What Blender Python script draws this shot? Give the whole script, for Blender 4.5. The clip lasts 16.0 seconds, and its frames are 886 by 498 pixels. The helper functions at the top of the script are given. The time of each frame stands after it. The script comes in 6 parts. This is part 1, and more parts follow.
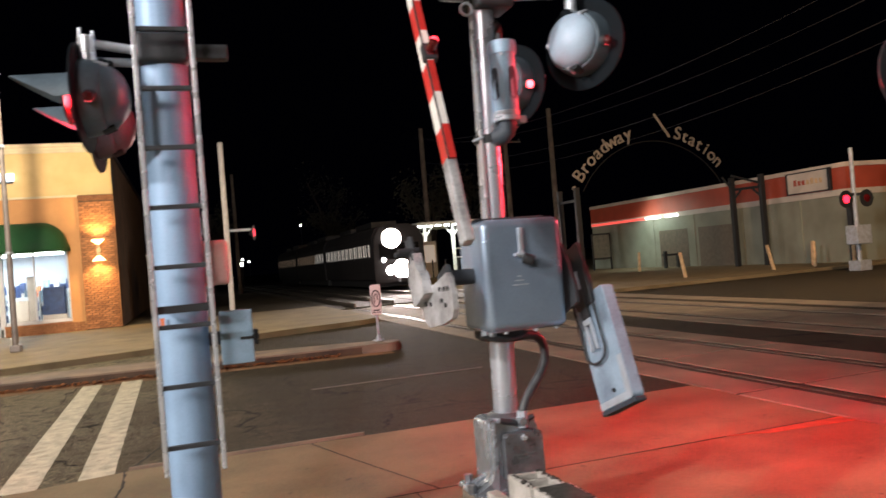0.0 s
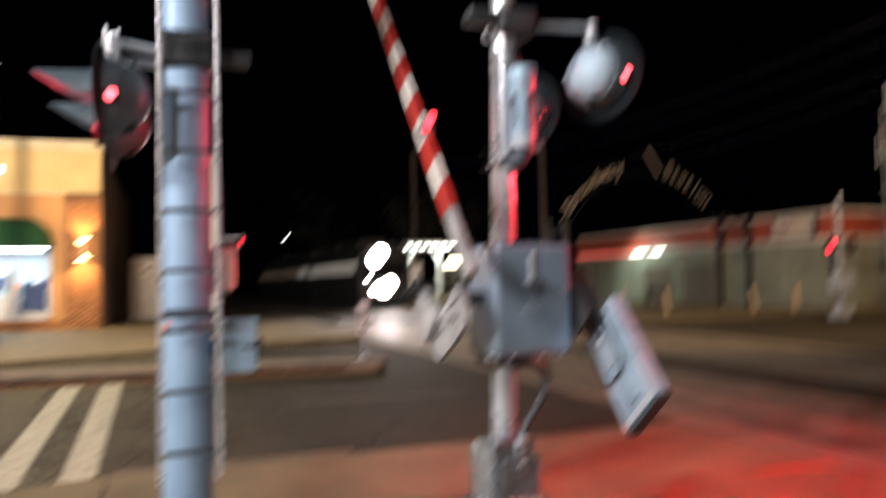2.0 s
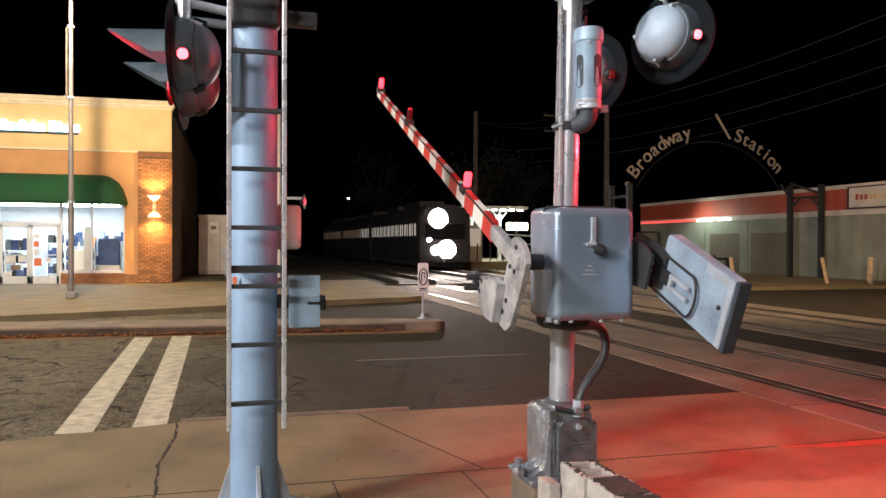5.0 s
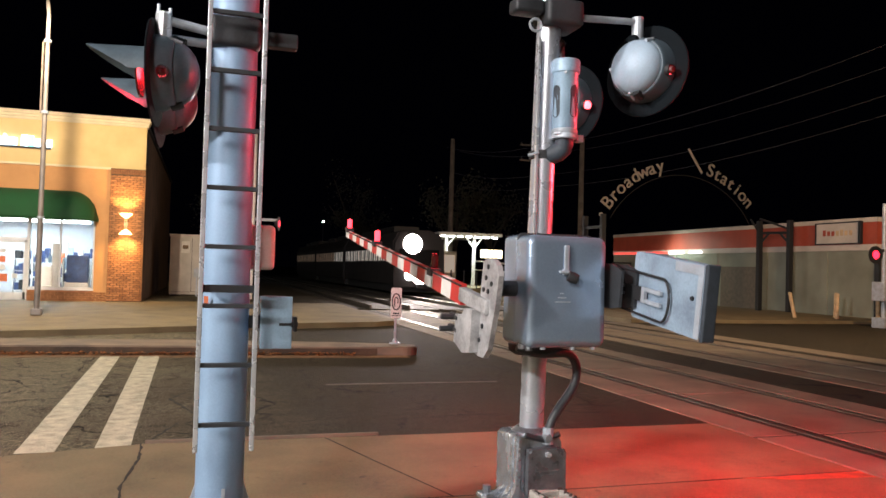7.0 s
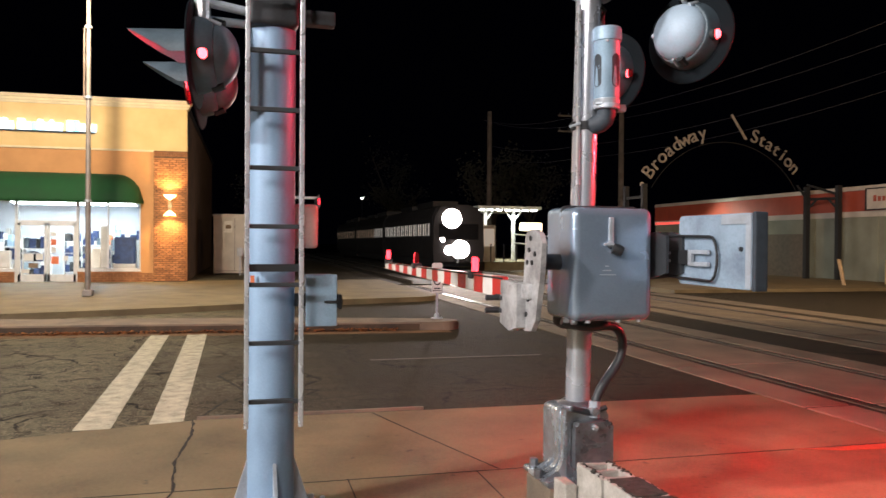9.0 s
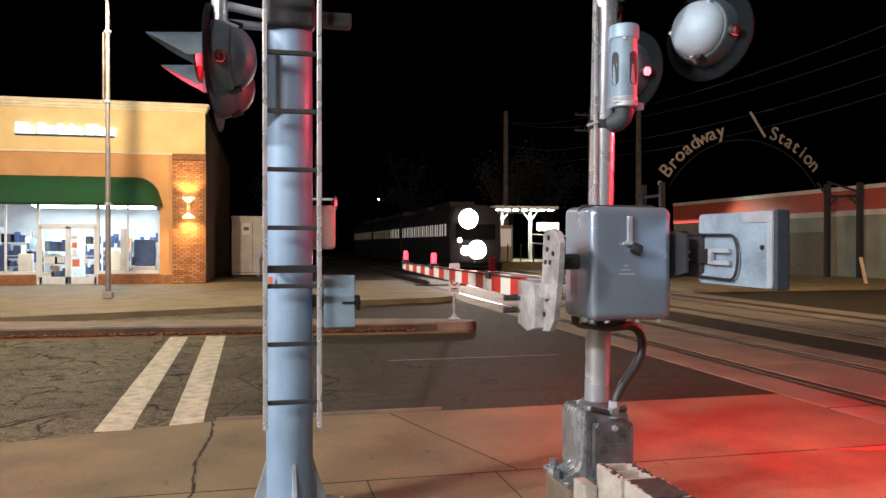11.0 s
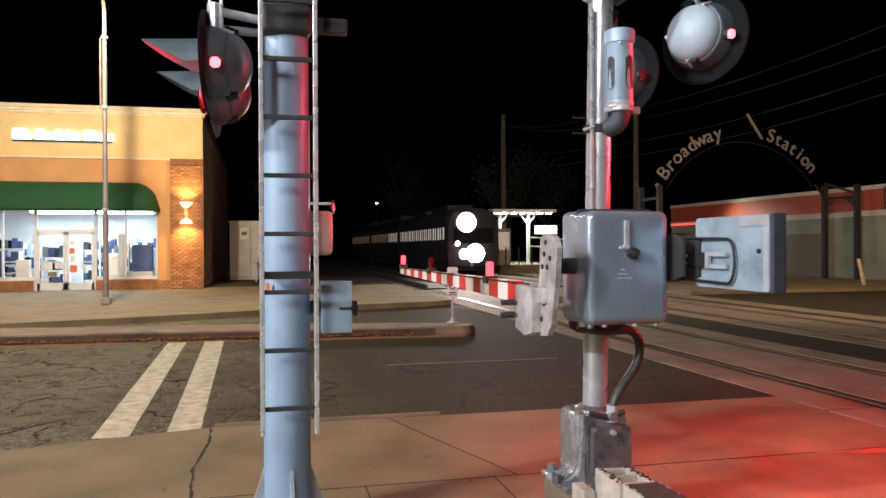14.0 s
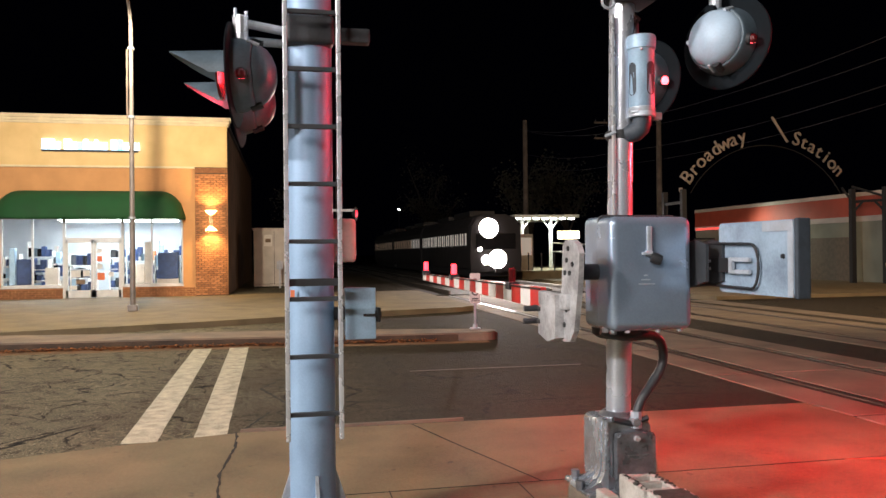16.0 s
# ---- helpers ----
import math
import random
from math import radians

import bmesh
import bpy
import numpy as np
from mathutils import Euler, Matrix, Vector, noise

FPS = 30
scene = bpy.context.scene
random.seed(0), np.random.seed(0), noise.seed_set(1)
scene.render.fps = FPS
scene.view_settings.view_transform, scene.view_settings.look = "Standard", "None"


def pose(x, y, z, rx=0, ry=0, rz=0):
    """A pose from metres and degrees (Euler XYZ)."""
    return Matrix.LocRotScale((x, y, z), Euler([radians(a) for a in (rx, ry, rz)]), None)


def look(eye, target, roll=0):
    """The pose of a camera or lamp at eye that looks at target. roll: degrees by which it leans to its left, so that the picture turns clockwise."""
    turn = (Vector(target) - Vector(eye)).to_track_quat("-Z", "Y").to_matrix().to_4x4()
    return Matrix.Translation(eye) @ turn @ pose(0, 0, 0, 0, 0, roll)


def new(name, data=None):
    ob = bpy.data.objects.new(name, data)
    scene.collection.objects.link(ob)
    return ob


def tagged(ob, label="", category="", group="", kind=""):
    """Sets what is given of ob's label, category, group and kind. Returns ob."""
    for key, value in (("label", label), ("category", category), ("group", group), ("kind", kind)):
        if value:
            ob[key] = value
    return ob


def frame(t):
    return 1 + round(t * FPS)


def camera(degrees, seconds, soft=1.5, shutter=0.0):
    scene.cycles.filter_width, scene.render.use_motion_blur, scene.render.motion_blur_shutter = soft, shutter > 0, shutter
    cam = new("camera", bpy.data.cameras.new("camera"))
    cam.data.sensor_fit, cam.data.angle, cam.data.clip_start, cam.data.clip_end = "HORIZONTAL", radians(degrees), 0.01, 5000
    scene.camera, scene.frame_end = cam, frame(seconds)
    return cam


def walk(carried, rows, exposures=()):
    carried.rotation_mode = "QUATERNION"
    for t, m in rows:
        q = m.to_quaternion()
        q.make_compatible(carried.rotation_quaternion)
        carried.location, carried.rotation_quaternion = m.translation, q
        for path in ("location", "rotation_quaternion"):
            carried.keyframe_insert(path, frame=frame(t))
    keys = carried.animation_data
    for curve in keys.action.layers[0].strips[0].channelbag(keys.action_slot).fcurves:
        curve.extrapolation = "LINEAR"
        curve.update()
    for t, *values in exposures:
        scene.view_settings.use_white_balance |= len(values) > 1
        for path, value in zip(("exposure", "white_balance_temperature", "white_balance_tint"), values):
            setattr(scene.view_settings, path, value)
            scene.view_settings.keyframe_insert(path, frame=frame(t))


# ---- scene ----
cam = camera(60.2, 16.0, soft=1.5, shutter=0.8)
PATH = [
    (0, (0.19, -0.039, 1.566), (0.826, 1.857, 1.591), -4.7),
    (0.5, (0.068, 0.008, 1.578), (0.667, 1.916, 1.581), -3.6),
    (1, (0.059, -0.008, 1.574), (0.668, 1.897, 1.578), -2.6),
    (1.5, (0.042, 0.018, 1.567), (0.714, 1.901, 1.615), -1.8),
    (1.8, (0.054, 0.022, 1.568), (0.727, 1.905, 1.586), -1.9),
    (1.9, (0.054, 0.022, 1.568), (0.683, 1.92, 1.574), -2.5),
    (2.1, (0.048, -0.015, 1.564), (0.765, 1.85, 1.732), 0.4),
    (2.2, (0.046, -0.02, 1.563), (0.716, 1.855, 1.74), 0.9),
    (2.5, (0.045, -0.017, 1.556), (0.696, 1.866, 1.734), 0.7),
    (3, (0.038, -0.036, 1.561), (0.63, 1.873, 1.639), 1.3),
    (3.5, (0.038, -0.005, 1.558), (0.524, 1.935, 1.557), 0.3),
    (4, (0.041, -0.007, 1.561), (0.558, 1.925, 1.54), 0.1),
    (6.3, (0.038, -0.014, 1.554), (0.578, 1.911, 1.601), 0.0),
    (6.5, (0.037, -0.018, 1.556), (0.619, 1.893, 1.655), 0.6),
    (7, (0.037, -0.019, 1.55), (0.629, 1.89, 1.604), 1.6),
    (7.5, (0.034, -0.023, 1.555), (0.59, 1.898, 1.593), 0.7),
    (8, (0.035, -0.015, 1.556), (0.592, 1.905, 1.565), 0.2),
    (8.5, (0.03, -0.004, 1.554), (0.562, 1.924, 1.543), 0.2),
    (9, (0.022, -0.003, 1.555), (0.517, 1.934, 1.54), 0.4),
    (9.5, (0.019, -0.008, 1.558), (0.479, 1.939, 1.549), 0.1),
    (9.7, (0.02, -0.006, 1.55), (0.485, 1.939, 1.539), -0.0),
    (12, (0.02, 0.008, 1.559), (0.462, 1.958, 1.54), 0.0),
    (12.5, (0.023, 0.007, 1.562), (0.471, 1.956, 1.536), -0.2),
    (13, (0.026, 0.008, 1.567), (0.499, 1.951, 1.573), -1.0),
    (13.5, (0.024, -0.004, 1.565), (0.486, 1.941, 1.585), -0.5),
    (14, (0.027, 0.006, 1.563), (0.484, 1.953, 1.558), -0.3),
    (14.5, (0.018, -0.005, 1.561), (0.428, 1.952, 1.555), -0.5),
    (15, (0.017, 0.002, 1.564), (0.426, 1.96, 1.551), -0.6),
    (15.5, (0.018, -0.006, 1.565), (0.424, 1.952, 1.561), -0.8),
    (16, (0.019, -0.022, 1.567), (0.419, 1.937, 1.578), -0.6),
]
walk(cam, [(t, look(eye, target, roll)) for t, eye, target, roll in PATH])

# ---- night sky and lamps ----
world = bpy.data.worlds.new("night")
scene.world = world
world.use_nodes = True
world.node_tree.nodes["Background"].inputs[0].default_value = (0.0002, 0.0002, 0.0006, 1)
world.node_tree.nodes["Background"].inputs[1].default_value = 1.0
scene.view_settings.exposure = 0.0


def lamp(name, kind, eye, target, watts, color, size=0.2, cone=150, blend=0.4):
    data = bpy.data.lights.new(name, kind)
    data.energy, data.color = watts, color
    if kind == "AREA":
        data.size = size
    else:
        data.shadow_soft_size = size
    if kind == "SPOT":
        data.spot_size, data.spot_blend = radians(cone), blend
    ob = new(name, data)
    ob.matrix_world = look(eye, target)
    return ob


WARM, RED = (1.0, 0.90, 0.84), (1.0, 0.03, 0.045)
# street lamps: one down the street to the left, one on the pole before the shop
lamp("street_light_left", "SPOT", (-9.0, 0.8, 7.6), (-1.0, 7.5, 0), 4600, WARM, 0.25)
# unseen lamp added far left for the highlight on the mechanism box's corner
lamp("highlight_lamp_far_left", "SPOT", (-17.0, -4.5, 7.0), (0.0, 4.0, 1.0), 9500, (1.0, 0.95, 0.92), 0.3, 150)
# unseen soft fill added behind the camera for the faces turned this way
lamp("fill_light_behind", "SPOT", (-6.5, -8.5, 9.0), (-2.5, 20, 0), 3700, WARM, 1.6)
lamp("street_light_shop", "SPOT", (-3.80, 19.2, 7.98), (-4.4, 20.6, 0), 3700, (1.0, 0.79, 0.55), 0.07, 165, 0.3)
lamp("shop_light", "AREA", (-6.6, 31.0, 3.25), (-6.6, 30.6, 0), 700, (0.86, 0.95, 1.0), 4.5)
lamp("wall_light_down", "SPOT", (-2.63, 28.2, 2.44), (-2.62, 28.5, 1.0), 260, (1.0, 0.58, 0.20), 0.06, 140, 0.8)
lamp("wall_light_up", "SPOT", (-2.63, 28.2, 3.22), (-2.62, 28.5, 5.0), 180, (1.0, 0.58, 0.20), 0.06, 140, 0.8)
lamp("platform_light", "AREA", (15.5, 44.5, 3.3), (15.5, 44.5, 0), 420, (0.9, 1.0, 0.92), 3.0)
lamp("train_beam", "SPOT", (10.5, 37.3, 2.5), (7.6, 16, 0.0), 5600, (1.0, 0.86, 0.80), 0.3, 80, 0.8)
lamp("store_wall_light", "SPOT", (23.2, 36.6, 3.6), (25.0, 36.0, 1.2), 280, (0.85, 1.0, 0.86), 0.15, 150, 0.8)
# unseen warm lamp added to light the ground and letters by the station
lamp("station_ground_fill", "SPOT", (17.5, 12.5, 9.0), (20.0, 24.0, 0), 3900, (1.0, 0.62, 0.32), 0.2)


# ---- materials ----
def material(name, color, rough=0.7, metal=0.0, var=0.18, scale=6.0, grain=60.0, bump=0.15, tint=None, emit=0.0, depth=0.01, fine=0.35):
    """A painted, cast or poured surface: colour that varies at two scales, and a fine relief."""
    m = bpy.data.materials.new(name)
    m.use_nodes = True
    nt = m.node_tree
    b = nt.nodes["Principled BSDF"]
    b.inputs["Metallic"].default_value = metal
    co = nt.nodes.new("ShaderNodeTexCoord")
    n1, n2 = nt.nodes.new("ShaderNodeTexNoise"), nt.nodes.new("ShaderNodeTexNoise")
    n1.inputs["Scale"].default_value, n1.inputs["Detail"].default_value = scale, 6
    n2.inputs["Scale"].default_value, n2.inputs["Detail"].default_value, n2.inputs["Roughness"].default_value = grain, 5, 0.72
    for n in (n1, n2):
        nt.links.new(co.outputs["Object"], n.inputs["Vector"])
    mix = nt.nodes.new("ShaderNodeMix")
    mix.data_type = "FLOAT"
    mix.inputs[0].default_value = fine
    nt.links.new(n1.outputs["Fac"], mix.inputs[2])
    nt.links.new(n2.outputs["Fac"], mix.inputs[3])
    ramp = nt.nodes.new("ShaderNodeValToRGB")
    other = tint or tuple(c * (1 - 2 * var) for c in color)
    ramp.color_ramp.elements[0].position, ramp.color_ramp.elements[1].position = 0.34, 0.62
    ramp.color_ramp.elements[0].color = (*other, 1)
    ramp.color_ramp.elements[1].color = (*(min(1, c * (1 + 0.3 * var)) for c in color), 1)
    nt.links.new(mix.outputs[0], ramp.inputs[0])
    nt.links.new(ramp.outputs[0], b.inputs["Base Color"])
    rr = nt.nodes.new("ShaderNodeMapRange")
    rr.inputs[3].default_value, rr.inputs[4].default_value = max(0.04, rough - 0.12), min(1, rough + 0.12)
    nt.links.new(n1.outputs["Fac"], rr.inputs[0])
    nt.links.new(rr.outputs[0], b.inputs["Roughness"])
    if bump:
        bp = nt.nodes.new("ShaderNodeBump")
        bp.inputs["Strength"].default_value, bp.inputs["Distance"].default_value = bump, depth
        nt.links.new(n2.outputs["Fac"], bp.inputs["Height"])
        nt.links.new(bp.outputs[0], b.inputs["Normal"])
    if emit:
        b.inputs["Emission Color"].default_value, b.inputs["Emission Strength"].default_value = (*color, 1), emit
    return m


def glow(name, color, strength):
    m = bpy.data.materials.new(name)
    m.use_nodes = True
    b = m.node_tree.nodes["Principled BSDF"]
    b.inputs["Base Color"].default_value = (*color, 1)
    b.inputs["Roughness"].default_value = 0.4
    b.inputs["Emission Color"].default_value, b.inputs["Emission Strength"].default_value = (*color, 1), strength
    return m


def clear(name, color=(0.9, 0.95, 0.95), rough=0.02):
    m = bpy.data.materials.new(name)
    m.use_nodes = True
    b = m.node_tree.nodes["Principled BSDF"]
    b.inputs["Base Color"].default_value = (*color, 1)
    b.inputs["Roughness"].default_value, b.inputs["Transmission Weight"].default_value, b.inputs["IOR"].default_value = rough, 1.0, 1.1
    return m


ASPHALT = material("asphalt", (0.040, 0.033, 0.020), 0.85, 0, 0.35, 1.3, 40, 1.0, (0.010, 0.008, 0.005), 0.0, 0.03, 0.72)
nt = ASPHALT.node_tree
src = nt.nodes["Principled BSDF"].inputs["Base Color"].links[0].from_socket
co = nt.nodes.new("ShaderNodeTexCoord")


def layer(nt, src, fac, color):
    """Lays a colour over another by a mask."""
    mx = nt.nodes.new("ShaderNodeMix")
    mx.data_type = "RGBA"
    nt.links.new(fac, mx.inputs[0])
    nt.links.new(src, mx.inputs[6])
    mx.inputs[7].default_value = (*color, 1)
    return mx.outputs[2]


def mask(nt, co, scale, lo, hi, detail=3, amount=1.0):
    n, r = nt.nodes.new("ShaderNodeTexNoise"), nt.nodes.new("ShaderNodeMapRange")
    n.inputs["Scale"].default_value, n.inputs["Detail"].default_value = scale, detail
    r.inputs[1].default_value, r.inputs[2].default_value, r.inputs[4].default_value = lo, hi, amount
    nt.links.new(co.outputs["Object"], n.inputs["Vector"])
    nt.links.new(n.outputs["Fac"], r.inputs[0])
    return r.outputs[0]


# bleached aggregate, dark patches and fine meandering cracks
both = nt.nodes.new("ShaderNodeMath")
both.operation = "MULTIPLY"
nt.links.new(mask(nt, co, 13.0, 0.48, 0.62, 8, 0.9), both.inputs[0])
nt.links.new(mask(nt, co, 0.55, 0.42, 0.60, 4), both.inputs[1])
# paler towards the left: coarse aggregate, with a pool of light put in
left_pale = nt.nodes.new("ShaderNodeMapRange")
left_pale.inputs[1].default_value, left_pale.inputs[2].default_value, left_pale.inputs[3].default_value, left_pale.inputs[4].default_value = 2.6, -0.6, 0.08, 1.0
sep, jag = nt.nodes.new("ShaderNodeSeparateXYZ"), nt.nodes.new("ShaderNodeMath")
wide = nt.nodes.new("ShaderNodeTexNoise")
wide.inputs["Scale"].default_value, wide.inputs["Detail"].default_value = 0.5, 5
jag.operation = "MULTIPLY_ADD"
jag.inputs[1].default_value = 3.0
nt.links.new(co.outputs["Object"], sep.inputs[0])
nt.links.new(co.outputs["Object"], wide.inputs["Vector"])
nt.links.new(wide.outputs["Fac"], jag.inputs[0])
nt.links.new(sep.outputs[0], jag.inputs[2])
nt.links.new(jag.outputs[0], left_pale.inputs[0])


def keep_left(fac):
    """Keeps a mask to the road's left, for coarse aggregate and the light pool there."""
    k = nt.nodes.new("ShaderNodeMath")
    k.operation = "MULTIPLY"
    nt.links.new(fac, k.inputs[0])
    nt.links.new(left_pale.outputs[0], k.inputs[1])
    return k.outputs[0]


src = layer(nt, src, keep_left(mask(nt, co, 5.0, 0.30, 0.50, 6, 0.75)), (0.20, 0.175, 0.118))
src = layer(nt, src, keep_left(both.outputs[0]), (0.30, 0.265, 0.17))
src = layer(nt, src, mask(nt, co, 1.1, 0.52, 0.72, 5, 0.6), (0.035, 0.030, 0.024))
src = layer(nt, src, keep_left(mask(nt, co, 62.0, 0.56, 0.66, 3, 0.9)), (0.50, 0.46, 0.33))
src = layer(nt, src, mask(nt, co, 30.0, 0.56, 0.64, 4, 0.75), (0.014, 0.012, 0.010))
wob, edge, gate_ = nt.nodes.new("ShaderNodeTexNoise"), nt.nodes.new("ShaderNodeTexVoronoi"), nt.nodes.new("ShaderNodeMath")
wob.inputs["Scale"].default_value, wob.inputs["Detail"].default_value = 1.6, 6
add = nt.nodes.new("ShaderNodeVectorMath")
add.operation = "MULTIPLY_ADD"
add.inputs[1].default_value = (0.9, 0.9, 0.0)
nt.links.new(co.outputs["Object"], wob.inputs["Vector"])
nt.links.new(wob.outputs["Color"], add.inputs[0])
nt.links.new(co.outputs["Object"], add.inputs[2])
edge.feature = "DISTANCE_TO_EDGE"
edge.inputs["Scale"].default_value = 0.85
nt.links.new(add.outputs[0], edge.inputs["Vector"])
thin = nt.nodes.new("ShaderNodeMapRange")
thin.inputs[1].default_value, thin.inputs[2].default_value, thin.inputs[3].default_value, thin.inputs[4].default_value = 0.005, 0.017, 1.0, 0.0
nt.links.new(edge.outputs["Distance"], thin.inputs[0])
gate_.operation = "MULTIPLY"
nt.links.new(thin.outputs[0], gate_.inputs[0])
nt.links.new(mask(nt, co, 0.9, 0.40, 0.52), gate_.inputs[1])
src = layer(nt, src, gate_.outputs[0], (0.010, 0.009, 0.008))
nt.links.new(src, nt.nodes["Principled BSDF"].inputs["Base Color"])
nt.nodes["Principled BSDF"].inputs["Specular IOR Level"].default_value = 0.2
GROUND = material("ground", (0.055, 0.05, 0.043), 0.9, 0, 0.3, 0.4, 60, 0.4)
CONCRETE = material("concrete", (0.224, 0.178, 0.096), 0.85, 0, 0.22, 1.4, 45, 0.5, (0.118, 0.092, 0.05))
nt = CONCRETE.node_tree
co = nt.nodes.new("ShaderNodeTexCoord")
src = nt.nodes["Principled BSDF"].inputs["Base Color"].links[0].from_socket
src = layer(nt, src, mask(nt, co, 9.0, 0.70, 0.76, 2, 0.6), (0.05, 0.04, 0.03))
src = layer(nt, src, mask(nt, co, 0.7, 0.50, 0.75, 5, 0.45), (0.13, 0.10, 0.075))
nt.links.new(src, nt.nodes["Principled BSDF"].inputs["Base Color"])
PANEL = material("crossing_concrete", (0.23, 0.19, 0.14), 0.8, 0, 0.25, 1.3, 130, 0.3, (0.12, 0.10, 0.075))
KERB = material("kerb_concrete", (0.24, 0.18, 0.125), 0.85, 0, 0.3, 2.0, 90, 0.4, (0.10, 0.085, 0.07))
PAINT = material("road_paint", (0.62, 0.60, 0.46), 0.75, 0, 0.2, 7.0, 70, 0.4, (0.20, 0.19, 0.14), 0.0, 0.01, 0.5)
OLDPAINT = material("worn_road_paint", (0.14, 0.122, 0.09), 0.8, 0, 0.4, 4.5, 90, 0.3, (0.07, 0.065, 0.06))
CRACK = material("crack_and_core_shade", (0.018, 0.016, 0.014), 0.9, 0, 0.2, 8, 60, 0.2)
RAIL = material("rail_steel", (0.26, 0.24, 0.22), 0.36, 0.9, 0.2, 4, 60, 0.0)
CONDUIT = material("grey_conduit_sheath", (0.045, 0.052, 0.060), 0.45, 0, 0.2, 5, 60, 0.2)
RUBBER = material("dark_rubber", (0.022, 0.02, 0.019), 0.75, 0, 0.2, 5, 60, 0.2)
SEAL = material("worn_rubber_seal", (0.028, 0.022, 0.017), 0.8, 0, 0.3, 5, 60, 0.3)
ALU = material("aluminium_mast", (0.28, 0.42, 0.60), 0.50, 0.2, 0.14, 3, 90, 0.08, (0.22, 0.335, 0.50))
SILVER = material("silver_mast", (0.62, 0.66, 0.73), 0.28, 0.6, 0.14, 3, 90, 0.08, (0.46, 0.50, 0.58))
ALUBOX = material("cast_aluminium", (0.37, 0.48, 0.63), 0.24, 0.6, 0.08, 5, 130, 0.10, (0.29, 0.38, 0.51), 0.0, 0.002, 0.5)
BRIGHTRAIL = material("bright_ladder_metal", (0.78, 0.82, 0.88), 0.28, 0.6, 0.15, 8, 90, 0.08, (0.6, 0.64, 0.7))
TARGET = material("dark_blue_grey_plate", (0.006, 0.0095, 0.013), 0.8, 0.0, 0.2, 6, 70, 0.1)
TARGET.node_tree.nodes["Principled BSDF"].inputs["Specular IOR Level"].default_value = 0.12
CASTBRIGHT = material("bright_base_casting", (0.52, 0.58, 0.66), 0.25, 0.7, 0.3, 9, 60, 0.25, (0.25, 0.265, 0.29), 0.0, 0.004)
SHADEDKERB = material("shaded_kerb_face", (0.085, 0.055, 0.033), 0.9, 0, 0.35, 3, 50, 0.5, (0.03, 0.022, 0.016))
SAND = material("rust_brown_silt", (0.22, 0.115, 0.05), 0.95, 0, 0.35, 4, 50, 0.5, (0.09, 0.055, 0.03))
GALV = material("galvanised_steel", (0.46, 0.52, 0.60), 0.40, 0.25, 0.2, 9, 100, 0.15, (0.33, 0.36, 0.40))
GREYBLUE = material("grey_blue_paint", (0.32, 0.47, 0.62), 0.45, 0.15, 0.12, 5, 80, 0.1, (0.22, 0.32, 0.43))
DOME = material("lamp_housing_paint", (0.41, 0.54, 0.68), 0.55, 0.1, 0.1, 5, 80, 0.06, (0.33, 0.42, 0.53))
HOOD = material("dark_hood_paint", (0.095, 0.135, 0.17), 0.5, 0.1, 0.2, 6, 70, 0.1)
BLACK = material("black_paint", (0.018, 0.020, 0.024), 0.6, 0, 0.2, 6, 70, 0.1)
NIGHTSTEEL = material("near_black_steel", (0.006, 0.006, 0.007), 0.85, 0, 0.2, 6, 70, 0.1)
DARKSTEEL = material("dark_steel", (0.045, 0.05, 0.058), 0.55, 0.3, 0.25, 6, 70, 0.15)
PLATE = material("worn_painted_plate", (0.50, 0.51, 0.53), 0.55, 0.2, 0.28, 9, 60, 0.2, (0.20, 0.20, 0.21))
WEIGHT = material("counterweight_paint", (0.31, 0.42, 0.54), 0.55, 0.1, 0.22, 6, 70, 0.2, (0.17, 0.23, 0.31))
WEIGHTEDGE = material("dark_blue_grey", (0.05, 0.065, 0.085), 0.6, 0.2, 0.25, 8, 70, 0.2)
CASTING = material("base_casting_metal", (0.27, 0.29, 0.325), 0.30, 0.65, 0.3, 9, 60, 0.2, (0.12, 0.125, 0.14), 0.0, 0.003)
DIRTYTOP = material("soiled_block_top", (0.06, 0.056, 0.05), 0.9, 0, 0.3, 22, 50, 0.6, (0.018, 0.017, 0.015), 0.0, 0.01, 0.3)
BLOCK = material("weathered_white_block", (0.50, 0.48, 0.45), 0.85, 0, 0.3, 6, 70, 0.5, (0.27, 0.25, 0.22))
STRIPE_W = material("reflective_white", (0.80, 0.78, 0.75), 0.5, 0, 0.08, 8, 80, 0.05)
STRIPE_R = material("reflective_red", (0.60, 0.035, 0.03), 0.45, 0, 0.12, 8, 80, 0.05)
WALLY = material("yellow_stucco", (0.78, 0.58, 0.28), 0.9, 0, 0.08, 1.5, 120, 0.3, (0.68, 0.49, 0.22))
WALLO = material("orange_stucco", (0.62, 0.33, 0.14), 0.9, 0, 0.1, 1.5, 120, 0.3, (0.52, 0.27, 0.11))
CREAM = material("cream_trim", (0.78, 0.68, 0.46), 0.7, 0, 0.1, 3, 80, 0.15)
MORTAR = material("mortar", (0.11, 0.07, 0.045), 0.95, 0, 0.2, 5, 80, 0.3)
BRICK = material("brick", (0.44, 0.20, 0.085), 0.85, 0, 0.25, 5, 60, 0.35, (0.28, 0.115, 0.05))
nt = BRICK.node_tree
hsv, info = nt.nodes.new("ShaderNodeHueSaturation"), nt.nodes.new("ShaderNodeObjectInfo")
rr = nt.nodes.new("ShaderNodeMapRange")
rr.inputs[3].default_value, rr.inputs[4].default_value = 0.65, 1.25
src = nt.nodes["Principled BSDF"].inputs["Base Color"].links[0].from_socket
nt.links.new(info.outputs["Random"], rr.inputs[0])
